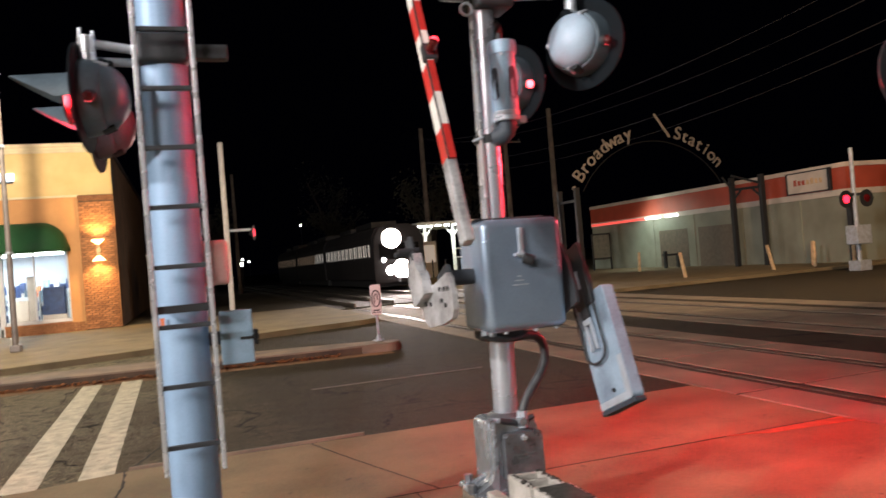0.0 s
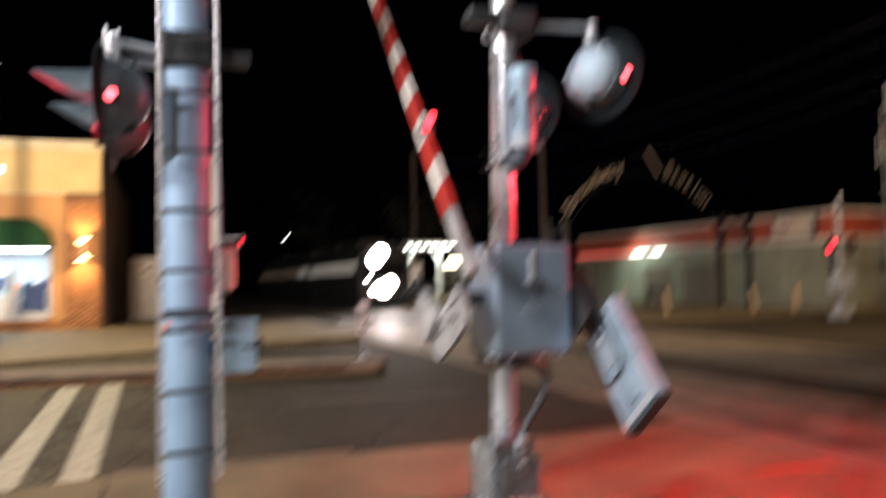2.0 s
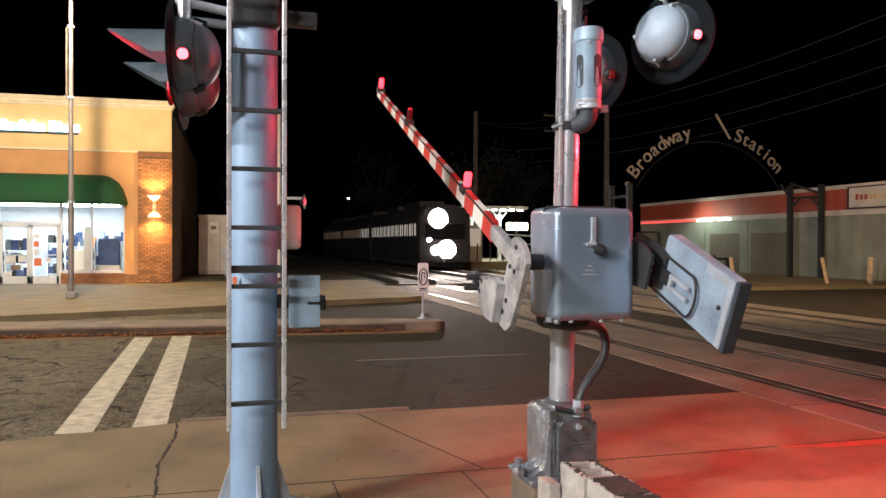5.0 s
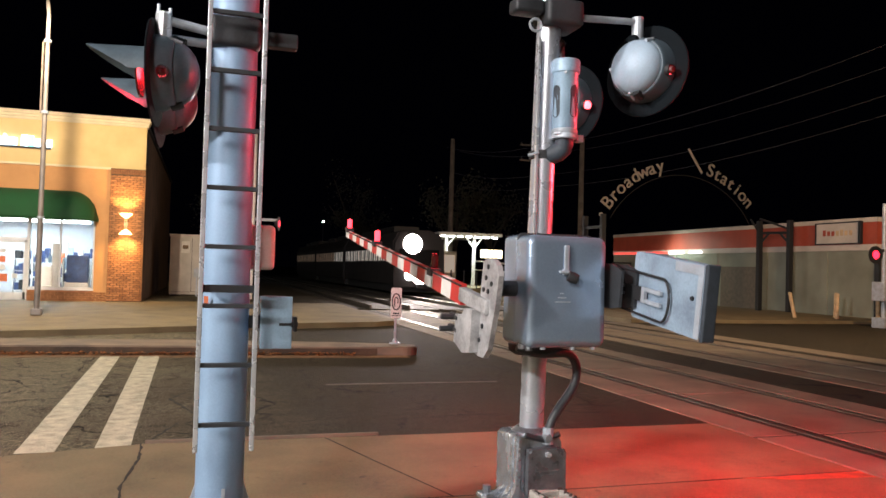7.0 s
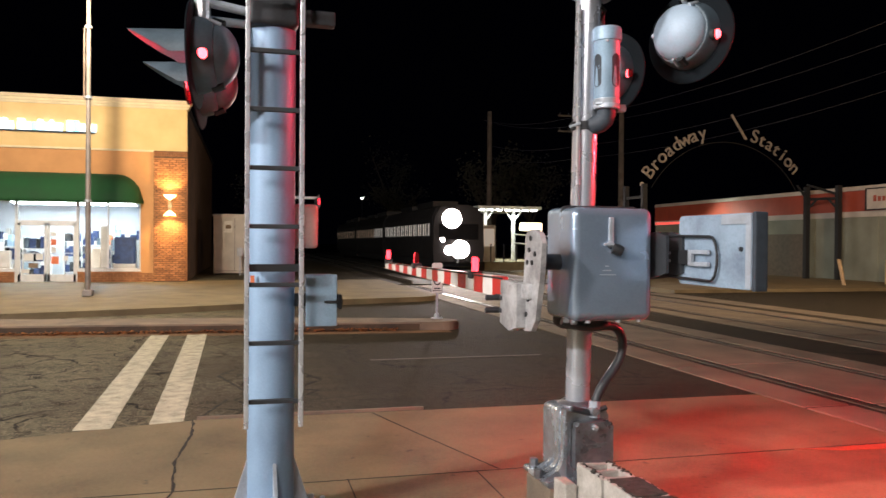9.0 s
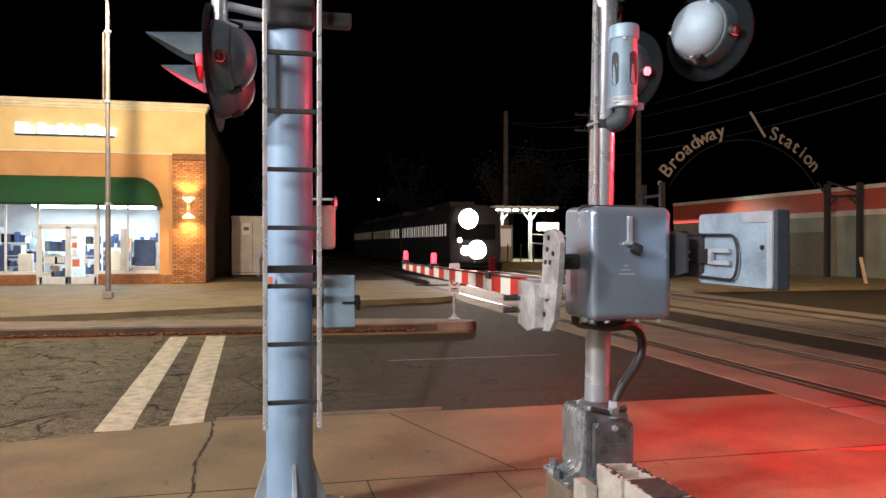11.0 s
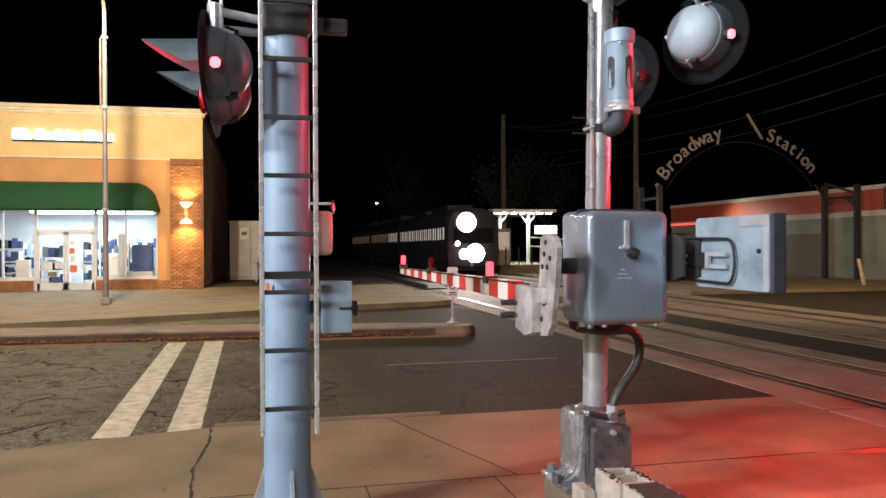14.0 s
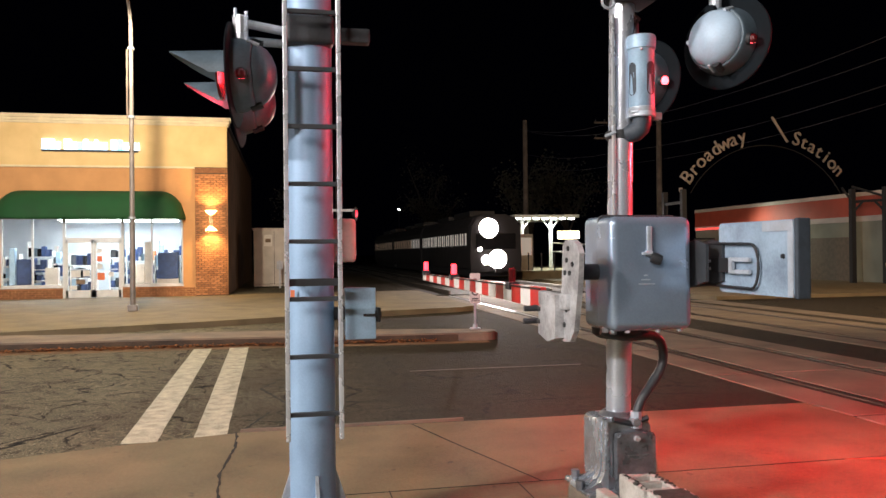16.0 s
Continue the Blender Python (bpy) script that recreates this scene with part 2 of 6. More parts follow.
nt.links.new(rr.outputs[0], hsv.inputs["Value"])
nt.links.new(src, hsv.inputs["Color"])
nt.links.new(hsv.outputs[0], nt.nodes["Principled BSDF"].inputs["Base Color"])
SIDEWALL = material("dark_brick_wall", (0.13, 0.085, 0.06), 0.9, 0, 0.3, 1.2, 40, 0.4)
AWNING = material("green_canvas", (0.009, 0.082, 0.024), 0.8, 0, 0.15, 1.5, 120, 0.15)
FRAMEW = material("white_window_frame", (0.66, 0.67, 0.66), 0.45, 0.1, 0.08, 5, 60, 0.05)
GLASS = clear("window_glass")
SHOPWALL = material("shop_white_wall", (0.50, 0.53, 0.57), 0.8, 0, 0.08, 2, 40, 0.05)
SHOPFLOOR = material("shop_floor", (0.40, 0.38, 0.36), 0.5, 0, 0.1, 2, 40, 0.05)
NAVY = material("navy_goods", (0.03, 0.06, 0.17), 0.6, 0, 0.3, 6, 40, 0.1)
PAPER = material("white_paper", (0.75, 0.74, 0.70), 0.8, 0, 0.1, 9, 60, 0.03)
ORANGEP = material("orange_paper", (0.80, 0.22, 0.10), 0.8, 0, 0.1, 9, 60, 0.03)
CARDBOARD = material("brown_goods", (0.28, 0.20, 0.13), 0.8, 0, 0.3, 5, 40, 0.1)
SHEDWHITE = material("white_sheet_metal", (0.55, 0.52, 0.48), 0.6, 0.1, 0.12, 2, 60, 0.08)
LAMPPOST = material("lamp_post_paint", (0.26, 0.235, 0.22), 0.5, 0.3, 0.2, 3, 60, 0.1)
BLDG_GREEN = material("pale_green_masonry", (0.30, 0.32, 0.26), 0.9, 0, 0.18, 0.8, 60, 0.3, (0.20, 0.21, 0.17))
BLDG_RED = material("red_fascia", (0.46, 0.085, 0.05), 0.6, 0, 0.18, 1.0, 60, 0.1, (0.33, 0.06, 0.035))
BLDG_WHITE = material("white_fascia_band", (0.66, 0.60, 0.54), 0.7, 0, 0.12, 1.2, 60, 0.1)
LETTER = material("gilt_letters", (0.42, 0.36, 0.30), 0.5, 0.3, 0.2, 6, 60, 0.1)
TIMBER = material("weathered_pole_wood", (0.15, 0.12, 0.10), 0.9, 0, 0.3, 3, 40, 0.4)
WIRE = material("wire", (0.05, 0.05, 0.058), 0.5, 0.3, 0.1, 5, 40, 0.0)
BOLLARD = material("faded_yellow_bollard", (0.72, 0.52, 0.31), 0.7, 0, 0.2, 5, 60, 0.15)
SIGNWHITE = material("sign_white", (0.78, 0.77, 0.75), 0.5, 0, 0.06, 6, 60, 0.03)
TRAINBODY = material("train_body", (0.012, 0.011, 0.014), 0.75, 0.0, 0.15, 1.5, 60, 0.05)
TRAINROOF = material("train_roof", (0.018, 0.018, 0.02), 0.6, 0.2, 0.15, 2, 60, 0.1)
LEAF = material("dead_leaves", (0.36, 0.13, 0.035), 0.9, 0, 0.4, 9, 60, 0.2)
BARK = material("dark_bark", (0.04, 0.033, 0.028), 0.95, 0, 0.3, 3, 40, 0.4)
TREE = material("dark_foliage", (0.04, 0.04, 0.025), 0.95, 0, 0.3, 3, 40, 0.3)
LENS = glow("red_signal_lens", (1.0, 0.014, 0.035), 6.0)
BEAD = glow("flashing_lamp", (1.0, 0.03, 0.045), 7.0)
LENSCORE = glow("red_signal_core", (1.0, 0.25, 0.30), 30.0)
SCREEN = material("dark_windscreen", (0.01, 0.01, 0.012), 0.1, 0, 0.1, 5, 40, 0.0)
DARKLENS = material("dark_red_glass", (0.10, 0.008, 0.01), 0.15, 0, 0.1, 5, 40, 0.0)
HEADLIGHT = glow("headlight_glass", (1.0, 0.86, 0.80), 60.0)
TRAINWIN = glow("train_window_light", (0.95, 0.88, 0.80), 0.22)
TRAINDIM = glow("dim_train_window_light", (1.0, 0.72, 0.5), 0.035)
PORTGLOW = glow("lit_side_port", (1.0, 0.075, 0.095), 8.0)
WHITESTRIP = glow("white_eaves_light", (0.95, 1.0, 0.94), 5.0)
SHOPTUBE = glow("fluorescent_tube", (0.92, 0.97, 1.0), 14.0)
SIGNGLOW = glow("white_sign_letters", (0.60, 0.79, 1.0), 2.6)
SIGNGREEN = glow("green_sign_letters", (0.25, 0.75, 0.75), 1.8)
SCONCEGLOW = glow("sconce_glass", (1.0, 0.72, 0.32), 8.0)
LAMPGLOW = glow("street_lamp_glass", (1.0, 0.82, 0.58), 60.0)
FARGLOW = glow("distant_lamp", (1.0, 0.95, 0.85), 12.0)
PLATGLOW = glow("platform_tube", (0.95, 1.0, 0.95), 12.0)


# ---- building blocks ----
ORIGIN = {}


def thing(name, at, label, category, group="", kind=""):
    ob = new(name)
    ob.location = at
    ORIGIN[ob] = Vector(at)
    return tagged(ob, label, category, group, kind)


def part(name, bm, mat, parent=None, label="", smooth=False):
    """Links a bmesh, given in world metres, as one mesh under its thing or part."""
    origin = ORIGIN.get(parent, Vector((0, 0, 0)))
    for v in bm.verts:
        v.co -= origin
    bmesh.ops.recalc_face_normals(bm, faces=bm.faces)
    me = bpy.data.meshes.new(name)
    bm.to_mesh(me)
    bm.free()
    if smooth:
        for p in me.polygons:
            p.use_smooth = True
        me.set_sharp_from_angle(angle=radians(38))
    me.materials.append(mat)
    ob = new(name, me)
    ORIGIN[ob] = origin
    if parent:
        ob.parent = parent
    if label:
        ob["label"] = label
    return ob


def solo(name, bm, mat, label, category, group="", kind="", smooth=False):
    return tagged(part(name, bm, mat, None, "", smooth), label, category, group, kind)


def box(bm, x0, x1, y0, y1, z0, z1, bevel=0.0, seg=2):
    vs = bmesh.ops.create_cube(bm, size=1)["verts"]
    bmesh.ops.transform(bm, verts=vs, matrix=Matrix.Translation(((x0 + x1) / 2, (y0 + y1) / 2, (z0 + z1) / 2)) @ Matrix.Diagonal((x1 - x0, y1 - y0, z1 - z0, 1)))
    if bevel:
        es = list({e for v in vs for e in v.link_edges})
        bmesh.ops.bevel(bm, geom=es, offset=bevel, segments=seg, affect="EDGES", profile=0.6)
    return bm


def made(*boxes, bevel=0.0, seg=2):
    bm = bmesh.new()
    for b in boxes:
        box(bm, *b, bevel=bevel, seg=seg)
    return bm


def rod(bm, a, b, r, r2=None, seg=16):
    a, b = Vector(a), Vector(b)
    d = b - a
    vs = bmesh.ops.create_cone(bm, cap_ends=True, segments=seg, radius1=r, radius2=r if r2 is None else r2, depth=d.length)["verts"]
    bmesh.ops.transform(bm, verts=vs, matrix=Matrix.Translation((a + b) / 2) @ d.to_track_quat("Z", "Y").to_matrix().to_4x4())
    return bm


def rods(*ends, r=0.02, seg=12):
    bm = bmesh.new()
    for a, b in ends:
        rod(bm, a, b, r, None, seg)
    return bm


def lathe(bm, at, axis, profile, seg=28):
    """A turned form: profile of (radius, distance along the axis)."""
    q = Vector(axis).to_track_quat("Z", "Y").to_matrix()
    rings = []
    for r, h in profile:
        rings.append([bm.verts.new(Vector(at) + q @ Vector((max(r, 1e-4) * math.cos(a), max(r, 1e-4) * math.sin(a), h))) for a in (2 * math.pi * k / seg for k in range(seg))])
    for u, v in zip(rings, rings[1:]):
        for k in range(seg):
            bm.faces.new((u[k], u[(k + 1) % seg], v[(k + 1) % seg], v[k]))
    bm.faces.new(rings[0][::-1])
    bm.faces.new(rings[-1])
    return bm


def tube(bm, points, r, seg=10):
    """A bent pipe or cable through points."""
    pts = [Vector(p) for p in points]
    rings = []
    for i, p in enumerate(pts):
        d = (pts[min(i + 1, len(pts) - 1)] - pts[max(i - 1, 0)]).normalized()
        side = d.cross(Vector((0.13, 0.21, 0.97))).normalized()
        up = side.cross(d)
        rings.append([bm.verts.new(p + r * (math.cos(a) * side + math.sin(a) * up)) for a in (2 * math.pi * k / seg for k in range(seg))])
    for u, v in zip(rings, rings[1:]):
        for k in range(seg):
            bm.faces.new((u[k], u[(k + 1) % seg], v[(k + 1) % seg], v[k]))
    bm.faces.new(rings[0][::-1])
    bm.faces.new(rings[-1])
    return bm


def slab(bm, outline, axis, lo, hi):
    """A flat plate: an outline of two coordinates, thickened along axis x, y or z from lo to hi."""
    def at(p, d):
        return {"x": (d, p[0], p[1]), "y": (p[0], d, p[1]), "z": (p[0], p[1], d)}[axis]
    a, b = [bm.verts.new(at(p, lo)) for p in outline], [bm.verts.new(at(p, hi)) for p in outline]
    n = len(outline)
    for k in range(n):
        bm.faces.new((a[k], a[(k + 1) % n], b[(k + 1) % n], b[k]))
    bm.faces.new(a[::-1])
    bm.faces.new(b)
    return bm


def round_outline(cx, cz, w, h, r, seg=5):
    pts = []
    for sx, sz, a0 in ((1, 1, 0), (-1, 1, 90), (-1, -1, 180), (1, -1, 270)):
        for k in range(seg + 1):
            a = radians(a0 + 90 * k / seg)
            pts.append((cx + sx * (w / 2 - r) + r * math.cos(a), cz + sz * (h / 2 - r) + r * math.sin(a)))
    return pts


# ---- ground, road, tracks ----
bm = bmesh.new()
slab(bm, [(-600, -300), (600, -300), (600, 900), (-600, 900)], "z", -0.6, -0.05)
solo("ground", bm, GROUND, "dark bare ground reaching to the horizon", "ground", kind="structure")
bm = bmesh.new()
slab(bm, [(-60, 5.9), (5.16, 5.9), (5.16, 5.0), (60, 5.0), (60, 21.9), (12.9, 21.9), (5.0, 20.3), (4.4, 19.8), (-5.3, 16.2), (-16, 13.6), (-60, 13.6)], "z", -0.049, 0.0)
road = solo("road", bm, ASPHALT, "dark cracked asphalt street with worn markings", "road", kind="structure")
bm = bmesh.new()
slab(bm, [(-60, -40), (5.1, -40), (5.1, 6.79), (2.0, 6.80), (-0.4, 6.84), (-1.3, 6.62), (-2.2, 6.35), (-60, 6.2)], "z", -0.049, 0.028)
pavement = solo("pavement_near", bm, CONCRETE, "pale concrete footway beside the street", "pavement", kind="structure")
bm = bmesh.new()
slab(bm, [(-60, 13.7), (-16, 13.7), (-5.3, 16.12), (-2.4, 17.1), (2.4, 19.2), (4.4, 19.75), (5.0, 20.2), (5.0, 60), (-60, 60)], "z", -0.049, 0.13)
solo("pavement_shop", bm, CONCRETE, "concrete footway before the shop", "pavement", kind="structure")
bm = bmesh.new()
slab(bm, [(-2.2, 29.5), (5.02, 29.5), (5.02, 60), (-2.2, 60)], "z", 0.12, 0.134)
solo("ground_yard", bm, ASPHALT, "dark asphalt yard behind the shop", "ground", kind="structure")

# joints of the near footway
bm = bmesh.new()
for x in (0.655, 1.52):
    box(bm, x - 0.004, x + 0.004, 2.0, 4.92, 0.024, 0.0295)
slab(bm, [(-8, 4.925), (5.1, 4.880), (5.1, 4.890), (-8, 4.936)], "z", 0.024, 0.0297)
slab(bm, [(1.68, 4.90), (1.69, 4.90), (1.35, 6.0), (1.12, 6.79), (1.105, 6.79), (1.338, 6.0)], "z", 0.024, 0.0297)
solo("pavement_joint", bm, CRACK, "dark joints between the footway slabs", "joint", kind="structure")
bm = bmesh.new()
slab(bm, [(4.0, 4.886), (4.4, 4.87), (5.09, 4.862), (5.09, 4.70), (4.7, 4.74), (4.35, 4.77), (4.2, 4.83)], "z", 0.0285, 0.0315)
solo("paving_mark", bm, material("dull_red_mark", (0.42, 0.12, 0.05), 0.8, 0, 0.3, 7, 50, 0.4, (0.2, 0.09, 0.05)), "dull red mark on the paving", "road marking", kind="structure")


def crack(name, points, width, z, rng):
    bm = bmesh.new()
    left, right = [], []
    pts = []
    for a, b in zip(points, points[1:]):
        n = max(2, int(math.dist(a, b) / 0.07))
        pts += [(a[0] + (b[0] - a[0]) * k / n, a[1] + (b[1] - a[1]) * k / n) for k in range(n)]
    for x, y in pts:
        w = width * rng.uniform(0.5, 1.9)
        dx, dy = rng.uniform(-0.007, 0.007), rng.uniform(-0.01, 0.01)
        left.append(bm.verts.new((x + dx - w, y + dy - w * 0.5, z)))
        right.append(bm.verts.new((x + dx + w, y + dy + w * 0.5, z)))
    for k in range(len(pts) - 1):
        bm.faces.new((left[k], right[k], right[k + 1], left[k + 1]))
    return solo(name, bm, CRACK, "dark crack in the paving", "crack", kind="structure")


rng = random.Random(4)
crack("pavement_crack", [(-0.42, 6.85), (-0.40, 6.3), (-0.46, 5.6), (-0.42, 4.9), (-0.52, 4.3), (-0.5, 3.4)], 0.0075, 0.0305, rng)
crack("road_crack", [(0.1, 6.9), (-0.02, 7.5), (0.05, 8.0), (-0.12, 8.6), (-0.3, 9.2), (-0.1, 9.7)], 0.012, 0.003, rng)
crack("road_crack", [(-0.42, 6.9), (-0.30, 7.3), (-0.14, 7.9)], 0.011, 0.003, rng)
crack("road_crack", [(-5.5, 10.0), (-3.5, 9.6), (-2.2, 9.7), (-1.3, 10.0), (0.2, 9.8), (2.6, 10.5), (4.2, 10.3)], 0.016, 0.003, rng)
crack("road_crack", [(-4.5, 7.4), (-3.2, 7.1), (-2.3, 7.5)], 0.014, 0.003, rng)
crack("road_crack", [(-0.3, 9.4), (0.4, 8.9), (0.9, 9.1), (1.6, 8.7)], 0.012, 0.003, rng)

# tar strip and gutter line along the near edge
bm = bmesh.new()
slab(bm, [(-0.4, 6.945), (1.62, 6.93), (1.62, 6.965), (-0.4, 6.985)], "z", 0.0, 0.03)
solo("kerb_near", bm, KERB, "low worn concrete kerb edge", "kerb", kind="structure")
bm = bmesh.new()
slab(bm, [(-0.5, 6.85), (2.0, 6.82), (2.0, 6.925), (-0.5, 6.945)], "z", 0.0, 0.005)
solo("gutter", bm, CRACK, "dark gutter line beside the kerb", "gutter", kind="structure")


def stripe(x0, x1, x2, x3, y0, y1, label):
    """A painted bar with ragged long edges."""
    bm = bmesh.new()
    r = random.Random(int(x0 * 100) + 7)
    n = 44
    rows = []
    for k in range(n + 1):
        f = k / n
        rows.append((bm.verts.new((x0 + (x2 - x0) * f + r.uniform(-0.003, 0.003), y0 + (y1 - y0) * f, 0.004)), bm.verts.new((x1 + (x3 - x1) * f + r.uniform(-0.003, 0.003), y0 + (y1 - y0) * f, 0.004))))
    for a, b in zip(rows, rows[1:]):
        bm.faces.new((a[0], a[1], b[1], b[0]))
    return solo("crosswalk_stripe", bm, PAINT, label, "road marking", "crosswalk stripes", "structure")


stripe(-1.36, -1.07, -1.52, -1.23, 6.77, 13.35, "worn white crosswalk bar on asphalt")
stripe(-0.78, -0.51, -0.94, -0.63, 6.86, 13.35, "worn white crosswalk bar on asphalt")
bm = made((1.6, 4.0, 9.98, 10.06, 0.002, 0.005))
solo("lane_line", bm, OLDPAINT, "faded white lane line on asphalt", "road marking", kind="structure")
bm = made((-6.5, -3.9, 9.86, 9.95, 0.002, 0.005), (-3.2, -2.4, 16.9, 17.0, 0.002, 0.005))
solo("lane_line", bm, OLDPAINT, "faded white lane line on asphalt", "road marking", kind="structure")

# median island with a kerb, its rounded end towards the tracks
bm = bmesh.new()
end = [(3.45 + 0.33 * math.sin(radians(a)), 13.55 - 0.33 * math.cos(radians(a))) for a in range(0, 181, 15)]
slab(bm, [(-40, 14.6), (-4.5, 13.84), (-2.0, 13.73), (1.9, 13.36)] + end + [(2.06, 14.25), (-0.6, 14.72), (-2.7, 14.86), (-5.1, 15.25), (-40, 17.5)], "z", 0.0, 0.15)
bmesh.ops.bevel(bm, geom=[e for e in bm.edges if all(v.co.z > 0.14 for v in e.verts)], offset=0.025, segments=2, affect="EDGES")
median = solo("median_kerb", bm, KERB, "low concrete median island with a rounded end", "kerb", kind="structure")

bm = bmesh.new()
slab(bm, [(-40, 14.2), (-4.5, 13.40), (-2.0, 13.32), (1.9, 12.98), (3.5, 12.9), (3.5, 13.2), (1.9, 13.34), (-2.0, 13.71), (-4.5, 13.82), (-40, 14.58)], "z", 0.0, 0.0035)
solo("gutter", bm, SAND, "gutter filled with rust-brown silt along the median kerb", "gutter", kind="structure")

# kerb face laid over in a darker colour that stands for its shade
bm = bmesh.new()
front = [(-40, 14.596), (-4.5, 13.836), (-2.0, 13.726), (1.9, 13.356), (3.4, 13.226)]
slab(bm, front + [(x, y + 0.03) for x, y in front[::-1]], "z", 0.0, 0.122)
solo("kerb_face", bm, SHADEDKERB, "dark face of the median kerb, its shade put into the colour", "kerb", kind="structure")

# leaves and litter along the median kerb
rng = random.Random(11)
vs, fs = [], []
for _ in range(1300):
    x = rng.uniform(-9, 2.6)
    y = 13.52 - 0.075 * x - abs(rng.gauss(0, 0.09)) - 0.01
    if x < -2:
        y = 13.71 - 0.03 * (x + 2) - abs(rng.gauss(0, 0.10))
    s, a, z = rng.uniform(0.012, 0.045), rng.uniform(0, 6.28), rng.uniform(0.004, 0.05)
    c, d = math.cos(a) * s, math.sin(a) * s
    i = len(vs)
    vs += [(x - c, y - d, z), (x + d, y - c, z + rng.uniform(0, 0.03)), (x + c, y + d, z), (x - d, y + c, z + rng.uniform(0, 0.02))]
    fs.append((i, i + 1, i + 2, i + 3))
me = bpy.data.meshes.new("fallen_leaves")
me.from_pydata(vs, [], fs)
me.materials.append(LEAF)
tagged(new("fallen_leaves", me), "brown fallen leaves along the median kerb", "leaves", kind="stuff")

# crossing: concrete panels, rubber flangeways and steel rails of two tracks
TRACKS = (6.57, 10.50)
for n, cx in enumerate(TRACKS):
    deck = thing("track_crossing", (cx, 14, 0), "concrete panel crossing with embedded steel rails", "railway crossing", "track crossings", "structure")
    for x0, x1 in ((cx - 1.38, cx - 0.86), (cx - 0.575, cx + 0.575), (cx + 0.86, cx + 1.38)):
        y = -6.0
        while y < 27:
            part("panel", made((x0, x1, y + 0.022, y + 2.418, -0.045, 0.012), bevel=0.006, seg=1), PANEL, deck)
            part("panel_joint", made((x0, x1, y - 0.022, y + 0.022, -0.01, 0.004)), CRACK, deck, "dark joint between panels")
            y += 2.44
    for side in (-0.7175, 0.7175):
        part("flangeway", made((cx + side - 0.139, cx + side + 0.139, -10, 27.4, -0.045, 0.003)), CRACK, deck, "dark open flangeway")
        part("rubber_seal", made((cx + side - 0.105, cx + side - 0.05, -10, 27.4, -0.03, 0.006), (cx + side + 0.05, cx + side + 0.105, -10, 27.4, -0.03, 0.006), bevel=0.004), SEAL, deck, "worn rubber seal strip")
        part("rail", made((cx + side - 0.036, cx + side + 0.036, -10, 27.4, -0.04, 0.018), bevel=0.008), RAIL, deck, "polished steel rail")
    line = thing("railway_track", (cx, 60, 0), "railway track of two steel rails on dark ballast", "railway track", "railway tracks", "structure")
    part("ballast", made((cx - 1.9, cx + 1.9, 27.4, 160, -0.049, 0.05)), GROUND, line, "dark ballast bed")
    for side in (-0.7175, 0.7175):
        part("rail", made((cx + side - 0.036, cx + side + 0.036, 27.4, 160, 0.05, 0.19), bevel=0.01), RAIL, line, "polished steel rail")
bm = bmesh.new()
slab(bm, [(12.3, 5.0), (12.9, 5.0), (13.1, 21.9), (12.3, 21.9)], "z", 0.0, 0.010)
solo("apron", bm, PANEL, "concrete apron beside the tracks", "pavement", kind="structure")
bm = bmesh.new()
slab(bm, [(13.3, 21.9), (60, 21.9), (60, 80), (13.3, 80)], "z", -0.049, 0.11)
solo("pavement_station", bm, CONCRETE, "concrete footway before the station building", "pavement", kind="structure")


# ---- crossing masts ----
def lathe_part(name, at, axis, profile, mat, parent, label="", seg=28):
    return part(name, lathe(bmesh.new(), at, axis, profile, seg), mat, parent, label, True)


